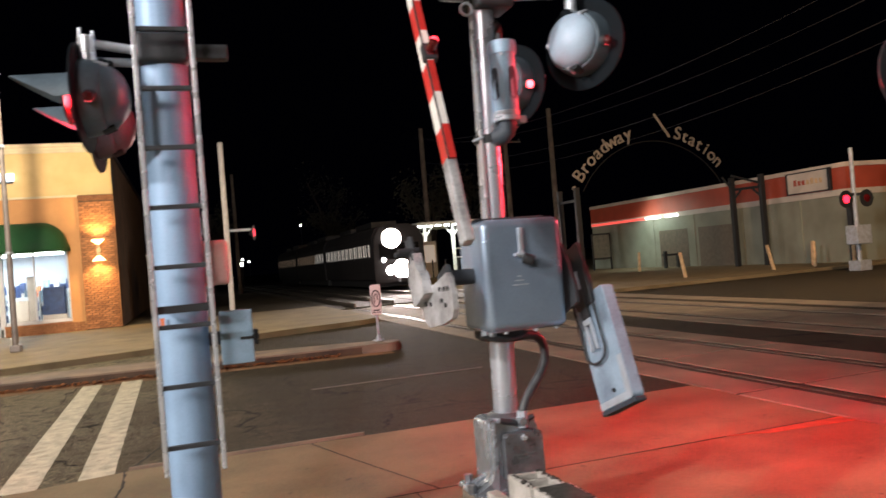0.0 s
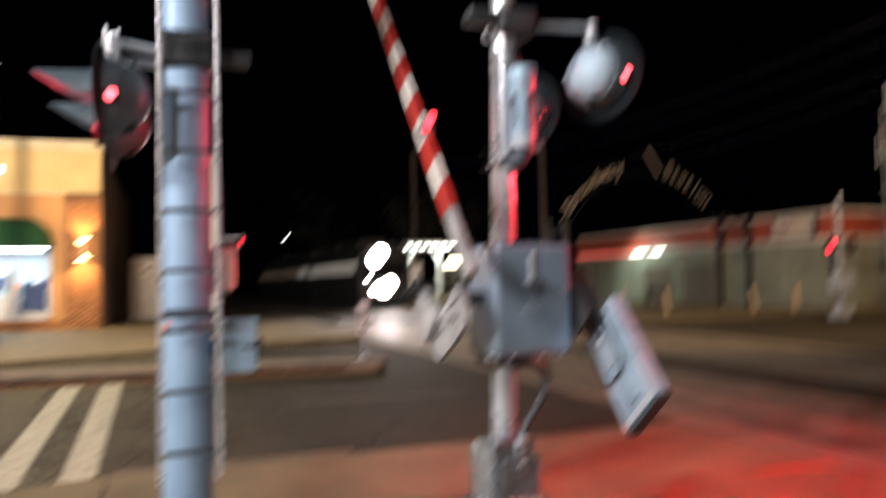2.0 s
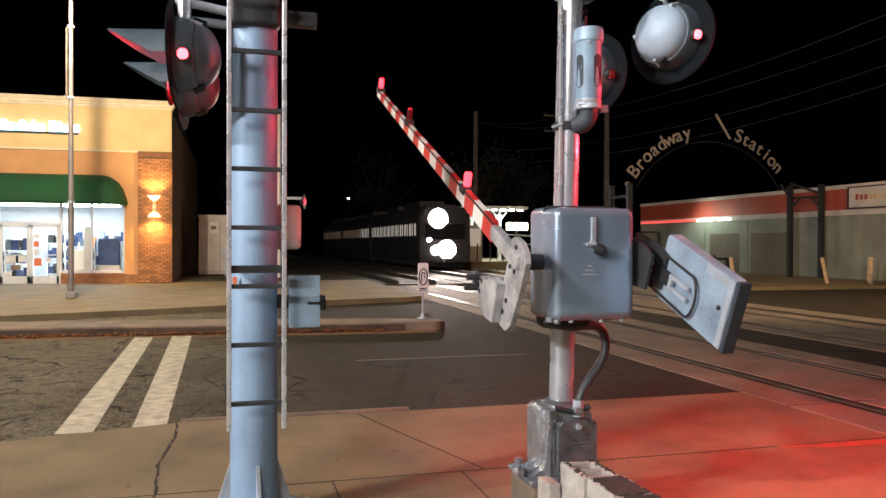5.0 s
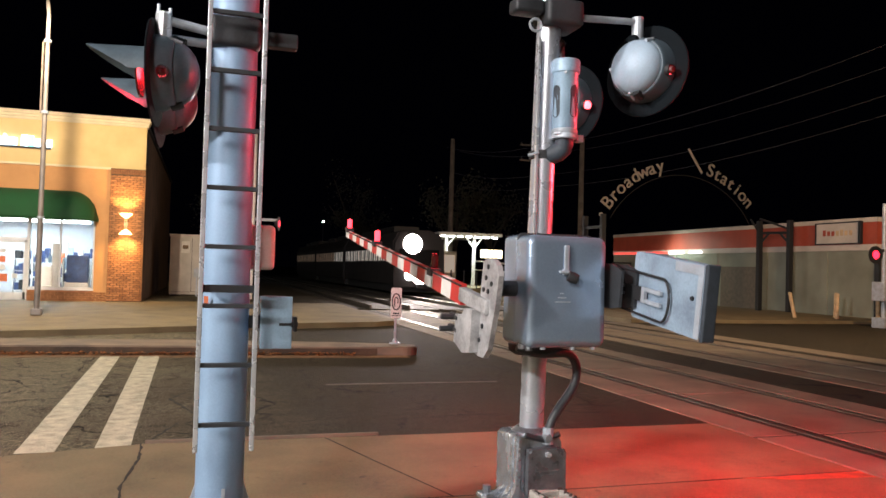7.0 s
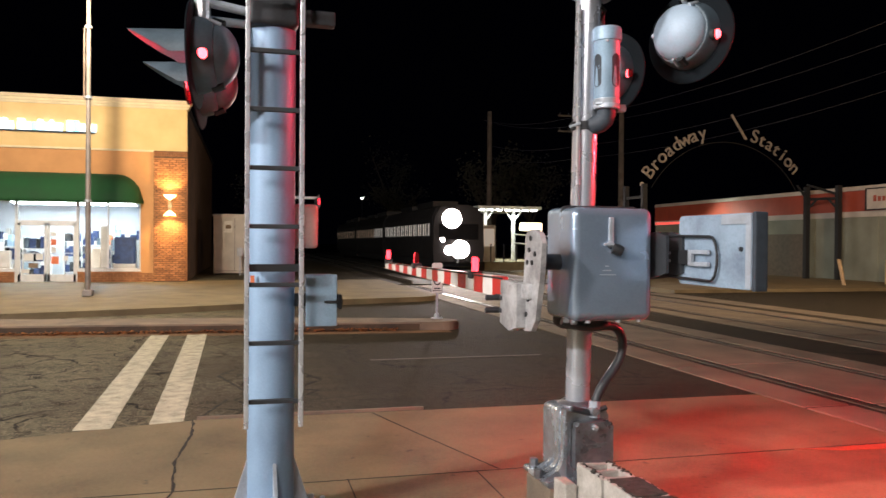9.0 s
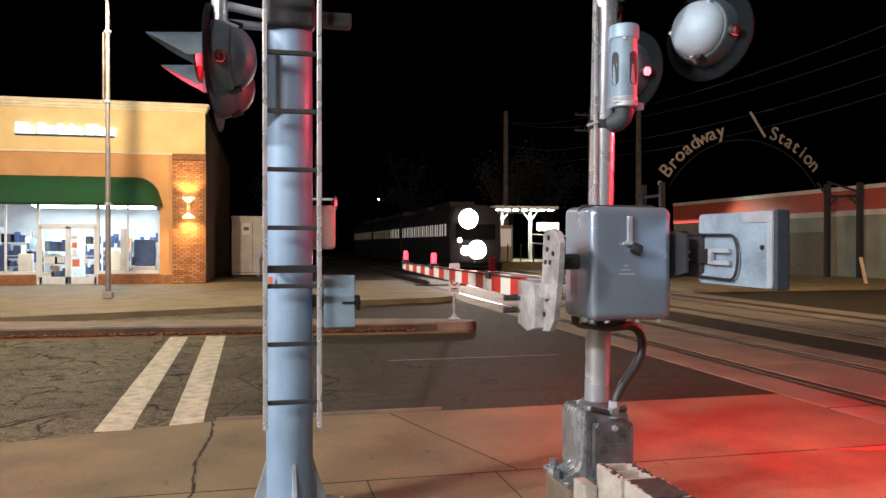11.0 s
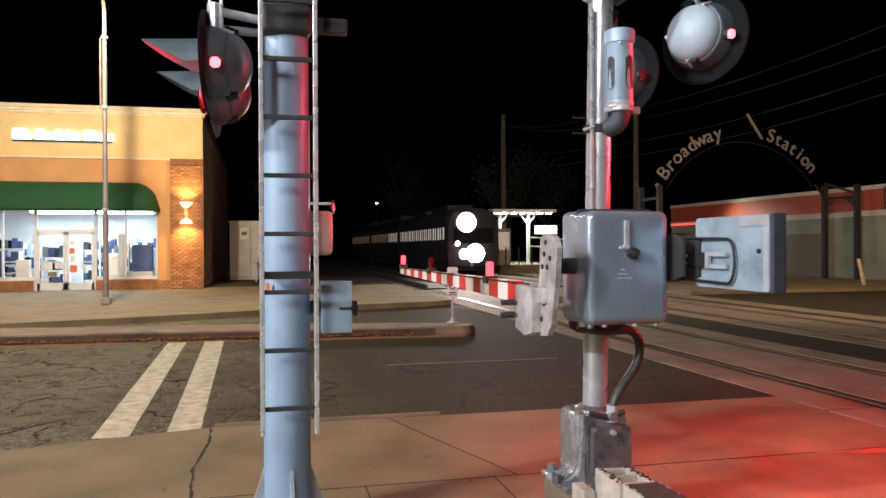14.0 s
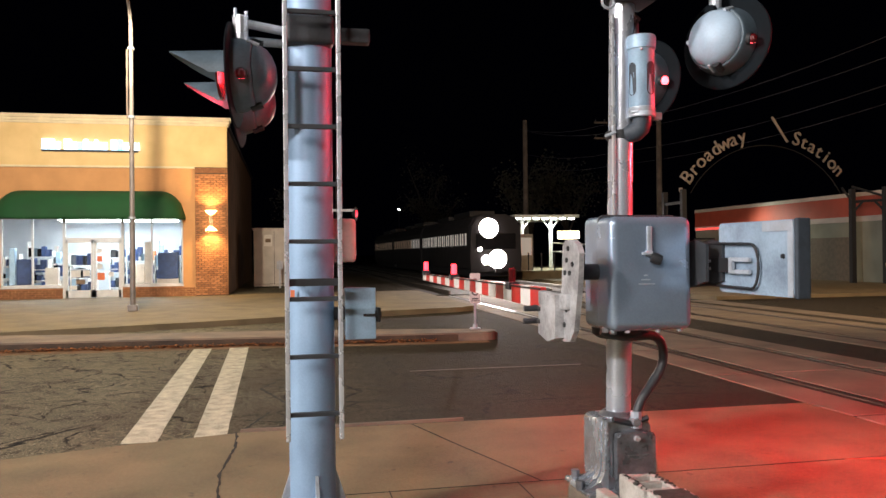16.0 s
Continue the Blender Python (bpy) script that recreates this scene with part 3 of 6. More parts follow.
def signal_head(owner, at, axis, name="signal_head", hood=0.34, group="", cover=None):
    """A flashing lamp: dark target plate, deep drum with a hinged domed cover, latches, side port, red lens and hood."""
    a = Vector(axis).normalized()
    at = Vector(at)
    u = (Vector((0, 0, 1)) - a * a.z).normalized()
    s = a.cross(u)
    if s.y > 0:
        s = -s
    head = lathe_part(name, at, a, [(0.0, -0.222), (0.05, -0.217), (0.095, -0.201), (0.132, -0.175), (0.155, -0.145), (0.163, -0.118), (0.164, -0.108), (0.0, -0.107)], cover or DOME, owner, "domed lamp cover in a darker tone that stands for shade" if cover else "pale blue-grey domed lamp cover", 40)
    lathe_part("drum", at, a, [(0.0, -0.107), (0.174, -0.107), (0.180, -0.100), (0.182, -0.085), (0.196, -0.04), (0.200, 0.0), (0.196, 0.006), (0.13, 0.006)], HOOD, head, "dark grey lamp drum", 40)
    lathe_part("target_plate", at, a, [(0.18, -0.004), (0.276, 0.0), (0.280, 0.004), (0.280, 0.010), (0.18, 0.010)], TARGET, head, "dark round target plate", 48)
    lathe_part("lens", at, a, [(0.130, 0.006), (0.127, 0.014), (0.085, 0.026), (0.0, 0.03)], LENS, head, "red signal lens")
    lathe_part("lamp_core", at + a * 0.022, a, [(0.04, 0.0), (0.03, 0.016), (0.0, 0.02)], LENSCORE, head, "bright lamp filament")
    # latches round the cover's rim
    for deg, mat, size in ((-82, BLACK, 0.024), (-98, GALV, 0.010), (178, GALV, 0.012), (62, GALV, 0.012), (97, TARGET, 0.034)):
        d = s * math.cos(radians(deg)) + u * math.sin(radians(deg))
        bm = rod(bmesh.new(), at - a * 0.140 + d * 0.160, at - a * 0.080 + d * 0.188, size, size * 0.8, 8)
        part("latch", bm, mat, head, "dark rim latch" if mat is not GALV else "bright rim bolt", True)
    # hood: the upper half of a tube, its lower edge cut in a curve
    bm = bmesh.new()
    ring = []
    for k in range(25):
        t = radians(-4 + 188 * k / 24)
        d = s * math.cos(t) * 0.134 + u * math.sin(t) * 0.134
        reach = hood * (0.34 + 0.66 * max(0, math.sin(t)) ** 0.85)
        d2 = d * 0.965
        ring.append([bm.verts.new(at + d + a * 0.008), bm.verts.new(at + d + a * reach), bm.verts.new(at + d2 + a * reach), bm.verts.new(at + d2 + a * 0.008)])
    for p, r in zip(ring, ring[1:]):
        for k in range(4):
            bm.faces.new((p[k], p[(k + 1) % 4], r[(k + 1) % 4], r[k]))
    bm.faces.new(ring[0])
    bm.faces.new(ring[-1][::-1])
    part("hood", bm, HOOD, head, "dark lamp hood", True)
    if group:
        d = s * math.cos(radians(-10)) + u * math.sin(radians(-10))
        part("port_rim", rod(bmesh.new(), at - a * 0.06 + d * 0.17, at - a * 0.06 + d * 0.203, 0.036, 0.033, 18), BLACK, head, "black rim of the side port", True)
        port(owner, at - a * 0.06 + d * 0.207, group)
    return head


LENSHIDERS = []
FLASHERS = []


def flasher(owner, name, bm, at, face, group, label, glowing):
    """A small lamp drum, lit on one side and dark on the other, turned in place of switching. bm is given about its own
    centre.
    """
    bmesh.ops.recalc_face_normals(bm, faces=bm.faces)
    f = Vector(face).normalized()
    me = bpy.data.meshes.new(name)
    for p in bm.faces:
        p.material_index = 0 if p.normal @ f > -0.02 else 1
    bm.to_mesh(me)
    bm.free()
    me.materials.append(glowing)
    me.materials.append(DARKLENS)
    ob = new(name, me)
    ob.parent = owner
    ob["label"] = label
    FLASHERS.append((ob, Vector(at) - ORIGIN[owner], group))
    return ob


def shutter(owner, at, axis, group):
    """An added dark disc, moved before the ever-lit lens to hide it between flashes."""
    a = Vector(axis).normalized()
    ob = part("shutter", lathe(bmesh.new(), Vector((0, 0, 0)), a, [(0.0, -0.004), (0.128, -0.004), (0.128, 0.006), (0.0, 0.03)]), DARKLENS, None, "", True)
    ob["label"] = "added dark red disc that hides the ever-lit lens"
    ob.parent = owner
    LENSHIDERS.append((ob, Vector(at) - ORIGIN[owner], a, group))
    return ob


def port(owner, at, group):
    flasher(owner, "side_port", lathe(bmesh.new(), (0, 0, -0.022), (0, 0, 1), [(0.0, -0.006), (0.016, -0.002), (0.026, 0.010), (0.026, 0.034), (0.016, 0.046), (0.0, 0.050)], 16), at, (0, -1, 0), group, "small round side port of the lamp", PORTGLOW)


# cantilever mast with a ladder
MX, MY = 0.150, 4.33
mast = thing("ladder_mast", (MX, MY, 0.03), "tall grey-blue aluminium signal mast with a ladder on its front", "signal mast")
part("pole", rod(bmesh.new(), (MX, MY, 0.05), (MX, MY, 6.6), 0.128, 0.122, 40), ALU, mast, "", True)
part("base_plate", made((MX - 0.26, MX + 0.26, MY - 0.26, MY + 0.26, 0.028, 0.06), bevel=0.006), GALV, mast)
for k in range(4):
    a = radians(8 + 90 * k)
    c, s = math.cos(a), math.sin(a)
    bm = bmesh.new()
    for w in (-0.009, 0.009):
        for r, z in ((0.115, 0.06), (0.215, 0.06), (0.215, 0.09), (0.128, 0.36), (0.115, 0.36)):
            bm.verts.new((MX + c * r - s * w, MY + s * r + c * w, z))
    bm.verts.ensure_lookup_table()
    for i in range(5):
        j = (i + 1) % 5
        bm.faces.new((bm.verts[i], bm.verts[j], bm.verts[5 + j], bm.verts[5 + i]))
    bm.faces.new([bm.verts[i] for i in range(4, -1, -1)])
    bm.faces.new([bm.verts[i] for i in range(5, 10)])
    part("gusset", bm, GALV, mast, "triangular base gusset")
    part("anchor_bolt", rods(((MX + c * 0.31 * 0.95, MY + s * 0.31 * 0.95, 0.03), (MX + c * 0.31 * 0.95, MY + s * 0.31 * 0.95, 0.11)), r=0.014, seg=8), GALV, mast)
LX0, LX1, LY = 0.018, 0.297, 4.085
for x in (LX0, LX1):
    part("ladder_rail", made((x - 0.012, x + 0.012, LY - 0.022, LY + 0.022, 0.585, 6.6), bevel=0.004), BRIGHTRAIL, mast, "bright metal ladder rail")
z = 0.722
while z < 6.5:
    part("rung", made((LX0 + 0.012, LX1 - 0.012, LY - 0.013, LY + 0.013, z - 0.012, z + 0.012), bevel=0.004), DARKSTEEL, mast, "dark ladder rung")
    z += 0.3048
for z in (1.42, 3.7, 5.2):
    part("band", made((LX0 + 0.012, LX1 - 0.012, LY - 0.006, LY + 0.006, z - 0.02, z + 0.02)), BLACK, mast, "black strap round the mast")
    for x, d in ((LX0, 1), (LX1, -1)):
        part("standoff", rods(((x + 0.02 * d, LY, z), (x + 0.04 * d, MY - 0.08, z)), r=0.012), DARKSTEEL, mast)
part("sticker", made((0.035, 0.058, MY - 0.118, MY - 0.1135, 1.325, 1.375)), ORANGEP, mast, "small orange sticker")
# lamp arm across the mast
AZ = 2.79
part("clamp", made((MX - 0.135, MX + 0.135, MY - 0.155, MY - 0.02, AZ - 0.075, AZ + 0.085), bevel=0.03, seg=3), DARKSTEEL, mast, "cast arm clamp", True)
part("arm_stub", made((MX + 0.10, MX + 0.335, MY - 0.10, MY - 0.02, AZ - 0.045, AZ + 0.035), bevel=0.012), DARKSTEEL, mast)
part("lamp_arm", rods(((MX - 0.12, MY - 0.08, AZ - 0.0), (-0.235, MY - 0.12, AZ + 0.03)), ((MX - 0.12, MY - 0.02, AZ - 0.05), (-0.20, MY - 0.05, AZ - 0.05)), r=0.024), GALV, mast, "galvanised lamp arm")
part("arm_elbow", rods(((-0.215, MY - 0.12, AZ - 0.075), (-0.215, MY - 0.12, AZ + 0.06)), r=0.042), BRIGHTRAIL, mast)
part("head_neck", rods(((-0.20, MY - 0.115, 2.70), (-0.215, MY - 0.12, AZ - 0.06)), r=0.036), HOOD, mast)
for x, y in ((-0.24, MY - 0.15), (-0.185, MY - 0.1)):
    part("elbow_bolt", rods(((x, y, AZ + 0.05), (x, y, AZ + 0.095)), r=0.009, seg=6), GALV, mast)
H1 = (-0.245, MY - 0.10, 2.535)
HEADAX = (-0.988, 0.105, -0.03)
# these heads' covers are darkened in colour for the shade they hang in
signal_head(mast, H1, HEADAX, group="B", cover=HOOD)
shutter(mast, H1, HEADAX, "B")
H2 = (-0.265, MY + 0.66, 2.535)
signal_head(mast, H2, HEADAX, cover=HOOD)
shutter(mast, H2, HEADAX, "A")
part("rear_lamp_arm", rods(((-0.215, MY - 0.10, AZ + 0.02), (-0.22, MY + 0.68, AZ + 0.02)), r=0.026), DARKSTEEL, mast, "dark arm to the far lamp")
part("rear_elbow", rods(((-0.22, MY + 0.66, 2.68), (-0.22, MY + 0.66, AZ + 0.08)), r=0.036), DARKSTEEL, mast)
part("meter_case", made((0.245, 0.415, MY + 0.10, MY + 0.26, 1.52, 1.775), bevel=0.03, seg=3), SHEDWHITE, mast, "pale plastic case behind the mast", True)
# junction box on the mast's far side
part("junction_box", made((0.335, 0.495, MY - 0.10, MY + 0.10, 1.10, 1.375), bevel=0.012), GREYBLUE, mast, "grey-blue junction box")
part("box_lid", made((0.33, 0.50, MY - 0.115, MY - 0.095, 1.095, 1.38), bevel=0.006), GREYBLUE, mast)
part("box_bracket", made((0.24, 0.34, MY - 0.03, MY + 0.03, 1.20, 1.27)), DARKSTEEL, mast)
part("latch", made((0.495, 0.53, MY - 0.13, MY - 0.07, 1.215, 1.245), (0.505, 0.525, MY - 0.14, MY - 0.06, 1.19, 1.27), (0.43, 0.52, MY - 0.125, MY - 0.112, 1.222, 1.236), bevel=0.004), BLACK, mast, "black padlock and hasp")
lamp("ladder_mast_lamp_b", "SPOT", Vector(H1) + Vector(HEADAX) * 0.05, Vector(H1) + Vector((-3, -0.3, -0.9)), 90, RED, 0.05, 120)
lamp("ladder_mast_lamp_a", "SPOT", Vector(H2) + Vector(HEADAX) * 0.05, Vector(H2) + Vector((-3, 0.8, -0.9)), 90, RED, 0.05, 120)

# gate mast with bell, lamps and gate mechanism
GX, GY = 1.862, 4.05
gate = thing("gate_mast", (GX, GY, 0.2), "galvanised crossing signal mast with a gate mechanism and flashing lamps", "signal mast")
part("pole", rod(bmesh.new(), (GX - 0.005, GY, 0.5), (GX + 0.050, GY, 3.06), 0.0705, None, 32), SILVER, gate, "", True)
part("upper_pole", rod(bmesh.new(), (GX + 0.050, GY, 3.06), (GX + 0.08, GY, 5.2), 0.0705, None, 32), SILVER, gate, "", True)
# seam strip, brightened to paint part of the mast's highlight
part("mast_seam_highlight", made((GX - 0.045, GX - 0.027, GY - 0.068, GY - 0.045, 1.75, 2.90), bevel=0.004), BRIGHTRAIL, gate, "bright mast strip that carries part of a highlight")
# base casting: a hollow socket with a flared, ribbed foot and a bolted cover
bm = bmesh.new()
slab(bm, round_outline(1.835, 0.455, 0.27, 0.37, 0.03), "y", GY - 0.17, GY + 0.12)
bmesh.ops.bevel(bm, geom=[e for e in bm.edges if abs(e.verts[0].co.y - e.verts[1].co.y) < 1e-4], offset=0.012, segments=2, affect="EDGES")
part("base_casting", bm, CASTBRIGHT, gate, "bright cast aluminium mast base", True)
part("base_socket", lathe(bmesh.new(), (GX - 0.005, GY, 0.60), (0, 0, 1), [(0.115, 0.0), (0.11, 0.045), (0.095, 0.055), (0.085, 0.065)], 28), CASTING, gate, "socket collar round the mast", True)
bm = bmesh.new()
slab(bm, round_outline(1.862, 0.452, 0.225, 0.262, 0.022), "y", GY - 0.225, GY - 0.165)
bmesh.ops.bevel(bm, geom=[e for e in bm.edges if e.verts[0].co.y < GY - 0.22 and e.verts[1].co.y < GY - 0.22], offset=0.012, segments=3, affect="EDGES")
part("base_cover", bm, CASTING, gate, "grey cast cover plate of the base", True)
part("cover_mark", made((1.79, 1.93, GY - 0.2275, GY - 0.224, 0.462, 0.468), (1.82, 1.90, GY - 0.2275, GY - 0.224, 0.442, 0.448)), CASTBRIGHT, gate, "small raised bars on the cover")
bm = bmesh.new()
slab(bm, round_outline(1.80, 0.262, 0.44, 0.03, 0.010), "y", GY - 0.25, GY + 0.12)
part("base_flange", bm, CASTBRIGHT, gate, "base flange", True)
for n, (y, out) in enumerate(((GY - 0.20, -0.022), (GY - 0.13, -0.026), (GY - 0.02, -0.05))):
    arc = [(1.668 - out - 0.115 * (1 - math.cos(radians(d))), 0.405 - 0.125 * math.sin(radians(d))) for d in range(0, 91, 10)]
    bm = slab(bmesh.new(), [(1.72, 0.655 - 0.02 * n), (1.668 - out, 0.655 - 0.02 * n)] + arc + [(1.545 - out, 0.268), (1.72, 0.268)], "y", y, y + 0.045)
    bmesh.ops.bevel(bm, geom=[e for e in bm.edges if abs(e.verts[0].co.y - e.verts[1].co.y) < 1e-4], offset=0.010, segments=2, affect="EDGES")
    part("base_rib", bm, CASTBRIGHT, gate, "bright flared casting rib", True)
for x, z in ((1.862, 0.555), (1.862, 0.345)):
    part("cover_bolt", rods(((x, GY - 0.245, z), (x, GY - 0.22, z)), r=0.016, seg=6), BRIGHTRAIL, gate)
for dx, dy in ((-0.29, -0.13), (-0.235, 0.08), (0.13, 0.08)):
    part("anchor_nut", rods(((GX + dx, GY + dy, 0.27), (GX + dx, GY + dy, 0.32)), r=0.024, seg=6), CASTING, gate)
for x0, x1, z0, z1 in ((1.75, 1.87, 0.652, 0.622), (1.87, 1.95, 0.625, 0.655)):
    part("set_screw", rods(((x0, GY - 0.175, z0), (x1, GY - 0.185, z1)), r=0.016, seg=8), DARKSTEEL, gate, "dark clamp screws")
part("screw_lug", lathe(bmesh.new(), (1.875, GY - 0.21, 0.635), (0, 1, 0), [(0.0, 0.0), (0.022, 0.0), (0.026, 0.01), (0.026, 0.05)], 16), CASTBRIGHT, gate, "cast lug for the clamp screws", True)
# flexible conduit
pts = [(GX - 0.16, GY - 0.14, 1.135), (GX - 0.06, GY - 0.15, 1.095), (GX + 0.06, GY - 0.14, 1.095), (GX + 0.15, GY - 0.13, 1.105), (GX + 0.205, GY - 0.13, 1.06), (GX + 0.215, GY - 0.135, 0.98), (GX + 0.19, GY - 0.14, 0.90), (GX + 0.12, GY - 0.15, 0.82), (GX + 0.06, GY - 0.16, 0.75), (GX + 0.03, GY - 0.17, 0.69), (GX + 0.025, GY - 0.17, 0.64)]
fine = []
for a, b in zip(pts, pts[1:]):
    fine += [tuple(a[i] + (b[i] - a[i]) * k / 4 for i in range(3)) for k in range(4)]
for _ in range(6):
    fine = [fine[0]] + [tuple((p[i] + 2 * q[i] + r[i]) / 4 for i in range(3)) for p, q, r in zip(fine, fine[1:], fine[2:])] + [fine[-1]]
part("conduit", tube(bmesh.new(), fine + [pts[-1]], 0.0255, 14), CONDUIT, gate, "dark grey flexible cable conduit", True)
part("conduit_fitting", rods(((GX + 0.025, GY - 0.17, 0.60), (GX + 0.025, GY - 0.17, 0.69)), r=0.032, seg=8), GALV, gate)
part("box_saddle", lathe(bmesh.new(), (GX - 0.0, GY - 0.02, 1.08), (0, 0, 1), [(0.12, 0.0), (0.15, 0.02), (0.155, 0.06), (0.12, 0.08)]), BLACK, gate, "black mast clamp under the box", True)
# mechanism box
BX0, BX1, BY0, BY1, BZ0, BZ1 = 1.622, 2.082, 3.60, 3.93, 1.158, 1.752


def cast_shell(x0, x1, y0, y1, z0, z1, r_plan, r_edge):
    """A cast shell: rounded corners, its front edge rounded over."""
    bm = bmesh.new()
    rings = []
    steps = [(r_edge * (1 - math.sin(radians(d))), r_edge * (1 - math.cos(radians(d)))) for d in range(0, 91, 15)] + [(0.0, y1 - y0)]
    for inset, y in steps:
        rings.append([bm.verts.new((px, y0 + y, pz)) for px, pz in round_outline((x0 + x1) / 2, (z0 + z1) / 2, x1 - x0 - 2 * inset, z1 - z0 - 2 * inset, max(0.006, r_plan - inset), 6)])
    m = len(rings[0])
    for p, q in zip(rings, rings[1:]):
        for k in range(m):
            bm.faces.new((p[k], p[(k + 1) % m], q[(k + 1) % m], q[k]))
    bm.faces.new(rings[0][::-1])
    bm.faces.new(rings[-1])
    return bm


part("mechanism_box", cast_shell(BX0, BX1, BY0 + 0.168, BY1, BZ0, BZ1, 0.042, 0.002), ALUBOX, gate, "grey cast aluminium body of the gate mechanism", True)
part("box_lid", cast_shell(BX0, BX1, BY0, BY0 + 0.166, BZ0, BZ1 - 0.006, 0.045, 0.045), ALUBOX, gate, "grey cast aluminium lid with rounded edges", True)
part("lid_rim", cast_shell(BX0 + 0.004, BX1 - 0.004, BY0 + 0.158, BY0 + 0.176, BZ0 + 0.004, BZ1 + 0.008, 0.036, 0.003), DARKSTEEL, gate, "dark seam of the box lid", True)
part("hasp_bar", made((1.822, 1.848, BY0 - 0.012, BY0 + 0.01, 1.555, 1.695), bevel=0.005), GALV, gate, "locking bar")
part("hasp_pin", made((1.79, 1.845, BY0 - 0.026, BY0 - 0.008, 1.548, 1.562), (1.812, 1.845, BY0 - 0.016, BY0 - 0.002, 1.54, 1.57), bevel=0.003), GALV, gate)
part("padlock", lathe(bmesh.new(), (1.862, BY0 - 0.025, 1.527), (1, -0.3, -0.4), [(0.012, -0.03), (0.026, -0.026), (0.03, 0.0), (0.026, 0.026), (0.01, 0.03)]), BLACK, gate, "black padlock", True)
for k, w in enumerate((0.022, 0.05, 0.085)):
    part("maker_mark", made((1.815 - w / 2 if k < 2 else 1.775, 1.815 + w / 2 if k < 2 else 1.865, BY0 - 0.0015, BY0 + 0.001, 1.440 - 0.022 * k, 1.446 - 0.022 * k)), GALV, gate, "small raised bars in the casting")
part("drain_plug", rods(((1.70, 3.75, 1.13), (1.70, 3.75, 1.17)), ((1.645, 3.72, 1.145), (1.645, 3.72, 1.17)), r=0.02, seg=8), GALV, gate)
for x, y in ((1.66, 3.66), (1.73, 3.64), (1.90, 3.64), (2.02, 3.64)):
    part("lid_bolt", rods(((x, y, 1.148), (x, y, 1.175)), r=0.014, seg=6), GALV, gate)
part("shaft_hub", rods(((1.46, 3.77, 1.46), (2.24, 3.77, 1.46)), r=0.042, seg=20), DARKSTEEL, gate, "dark main shaft", True)
part("mast_bracket", made((GX - 0.11, GX + 0.11, 3.95, GY + 0.09, 1.25, 1.33), (GX - 0.11, GX + 0.11, 3.95, GY + 0.09, 1.58, 1.66), bevel=0.01), DARKSTEEL, gate)
# bell, grey cylinder with slotted mouth
BLX, BLY = 1.978, 3.95
bell = part("bell", lathe(bmesh.new(), (BLX, BLY, 2.372), (0, 0, 1), [(0.069, 0.0), (0.072, 0.012), (0.072, 0.318), (0.075, 0.323), (0.080, 0.325), (0.081, 0.388), (0.077, 0.398), (0.0, 0.403)], 40), GREYBLUE, gate, "grey-blue crossing bell housing", True)
for deg in (-163, -71):
    # a long round-ended dark patch on the curved wall, painting a sound opening's shade
    bm = bmesh.new()
    inner, outer = [], []
    for w, z in round_outline(0.0, 2.525, 0.056, 0.185, 0.0279, 6):
        t = radians(deg) + w / 0.072
        inner.append(bm.verts.new((BLX + 0.06 * math.cos(t), BLY + 0.06 * math.sin(t), z)))
        outer.append(bm.verts.new((BLX + 0.0732 * math.cos(t), BLY + 0.0732 * math.sin(t), z)))
    m = len(inner)
    for k in range(m):
        bm.faces.new((inner[k], inner[(k + 1) % m], outer[(k + 1) % m], outer[k]))
    bm.faces.new(inner[::-1])
    bm.faces.new(outer)
    part("bell_slot", bm, WEIGHTEDGE, bell, "dark patch for the shade in a sound opening")
part("bell_collar", lathe(bmesh.new(), (BLX, BLY, 2.315), (0, 0, 1), [(0.071, 0.0), (0.075, 0.005), (0.075, 0.026), (0.072, 0.03), (0.075, 0.034), (0.075, 0.054), (0.069, 0.058)], 32), GALV, bell, "metal collar", True)
part("collar_screw", rods(((BLX - 0.08, BLY - 0.03, 2.34), (BLX - 0.05, BLY - 0.055, 2.34)), r=0.008, seg=6), GALV, bell)
part("cap_screw", rods(((BLX - 0.04, BLY - 0.076, 2.685), (BLX - 0.03, BLY - 0.06, 2.685)), r=0.008, seg=6), GALV, bell)
part("bell_elbow", tube(bmesh.new(), [(BLX, BLY, 2.335), (BLX, BLY, 2.29), (BLX - 0.006, BLY + 0.006, 2.265), (BLX - 0.025, BLY + 0.025, 2.242), (BLX - 0.05, BLY + 0.05, 2.232), (BLX - 0.09, BLY + 0.085, 2.230)], 0.055, 18), WEIGHTEDGE, bell, "dark pipe elbow", True)
part("bell_band", lathe(bmesh.new(), (GX + 0.027, GY, 2.205), (0, 0, 1), [(0.072, 0.0), (0.080, 0.003), (0.080, 0.045), (0.072, 0.048)], 28), BLACK, gate, "black mast band", True)
part("band_bolt", rods(((GX - 0.09, GY - 0.06, 2.215), (GX - 0.03, GY - 0.075, 2.235)), r=0.008, seg=6), GALV, gate)
part("band_tail", made((2.04, 2.09, BLY - 0.02, BLY + 0.02, 2.305, 2.345), bevel=0.004), GALV, gate)
# crossarm and lamp heads
CZ = 3.045
part("crossarm_clamp", made((GX - 0.02, GX + 0.21, GY - 0.14, GY + 0.10, CZ - 0.075, CZ + 0.075), bevel=0.03, seg=3), DARKSTEEL, gate, "dark cast crossarm clamp", True)
part("crossarm_stub", made((GX - 0.20, GX - 0.02, GY - 0.10, GY + 0.02, CZ - 0.015, CZ + 0.065), bevel=0.02, seg=3), DARKSTEEL, gate, "dark cast crossarm end", True)
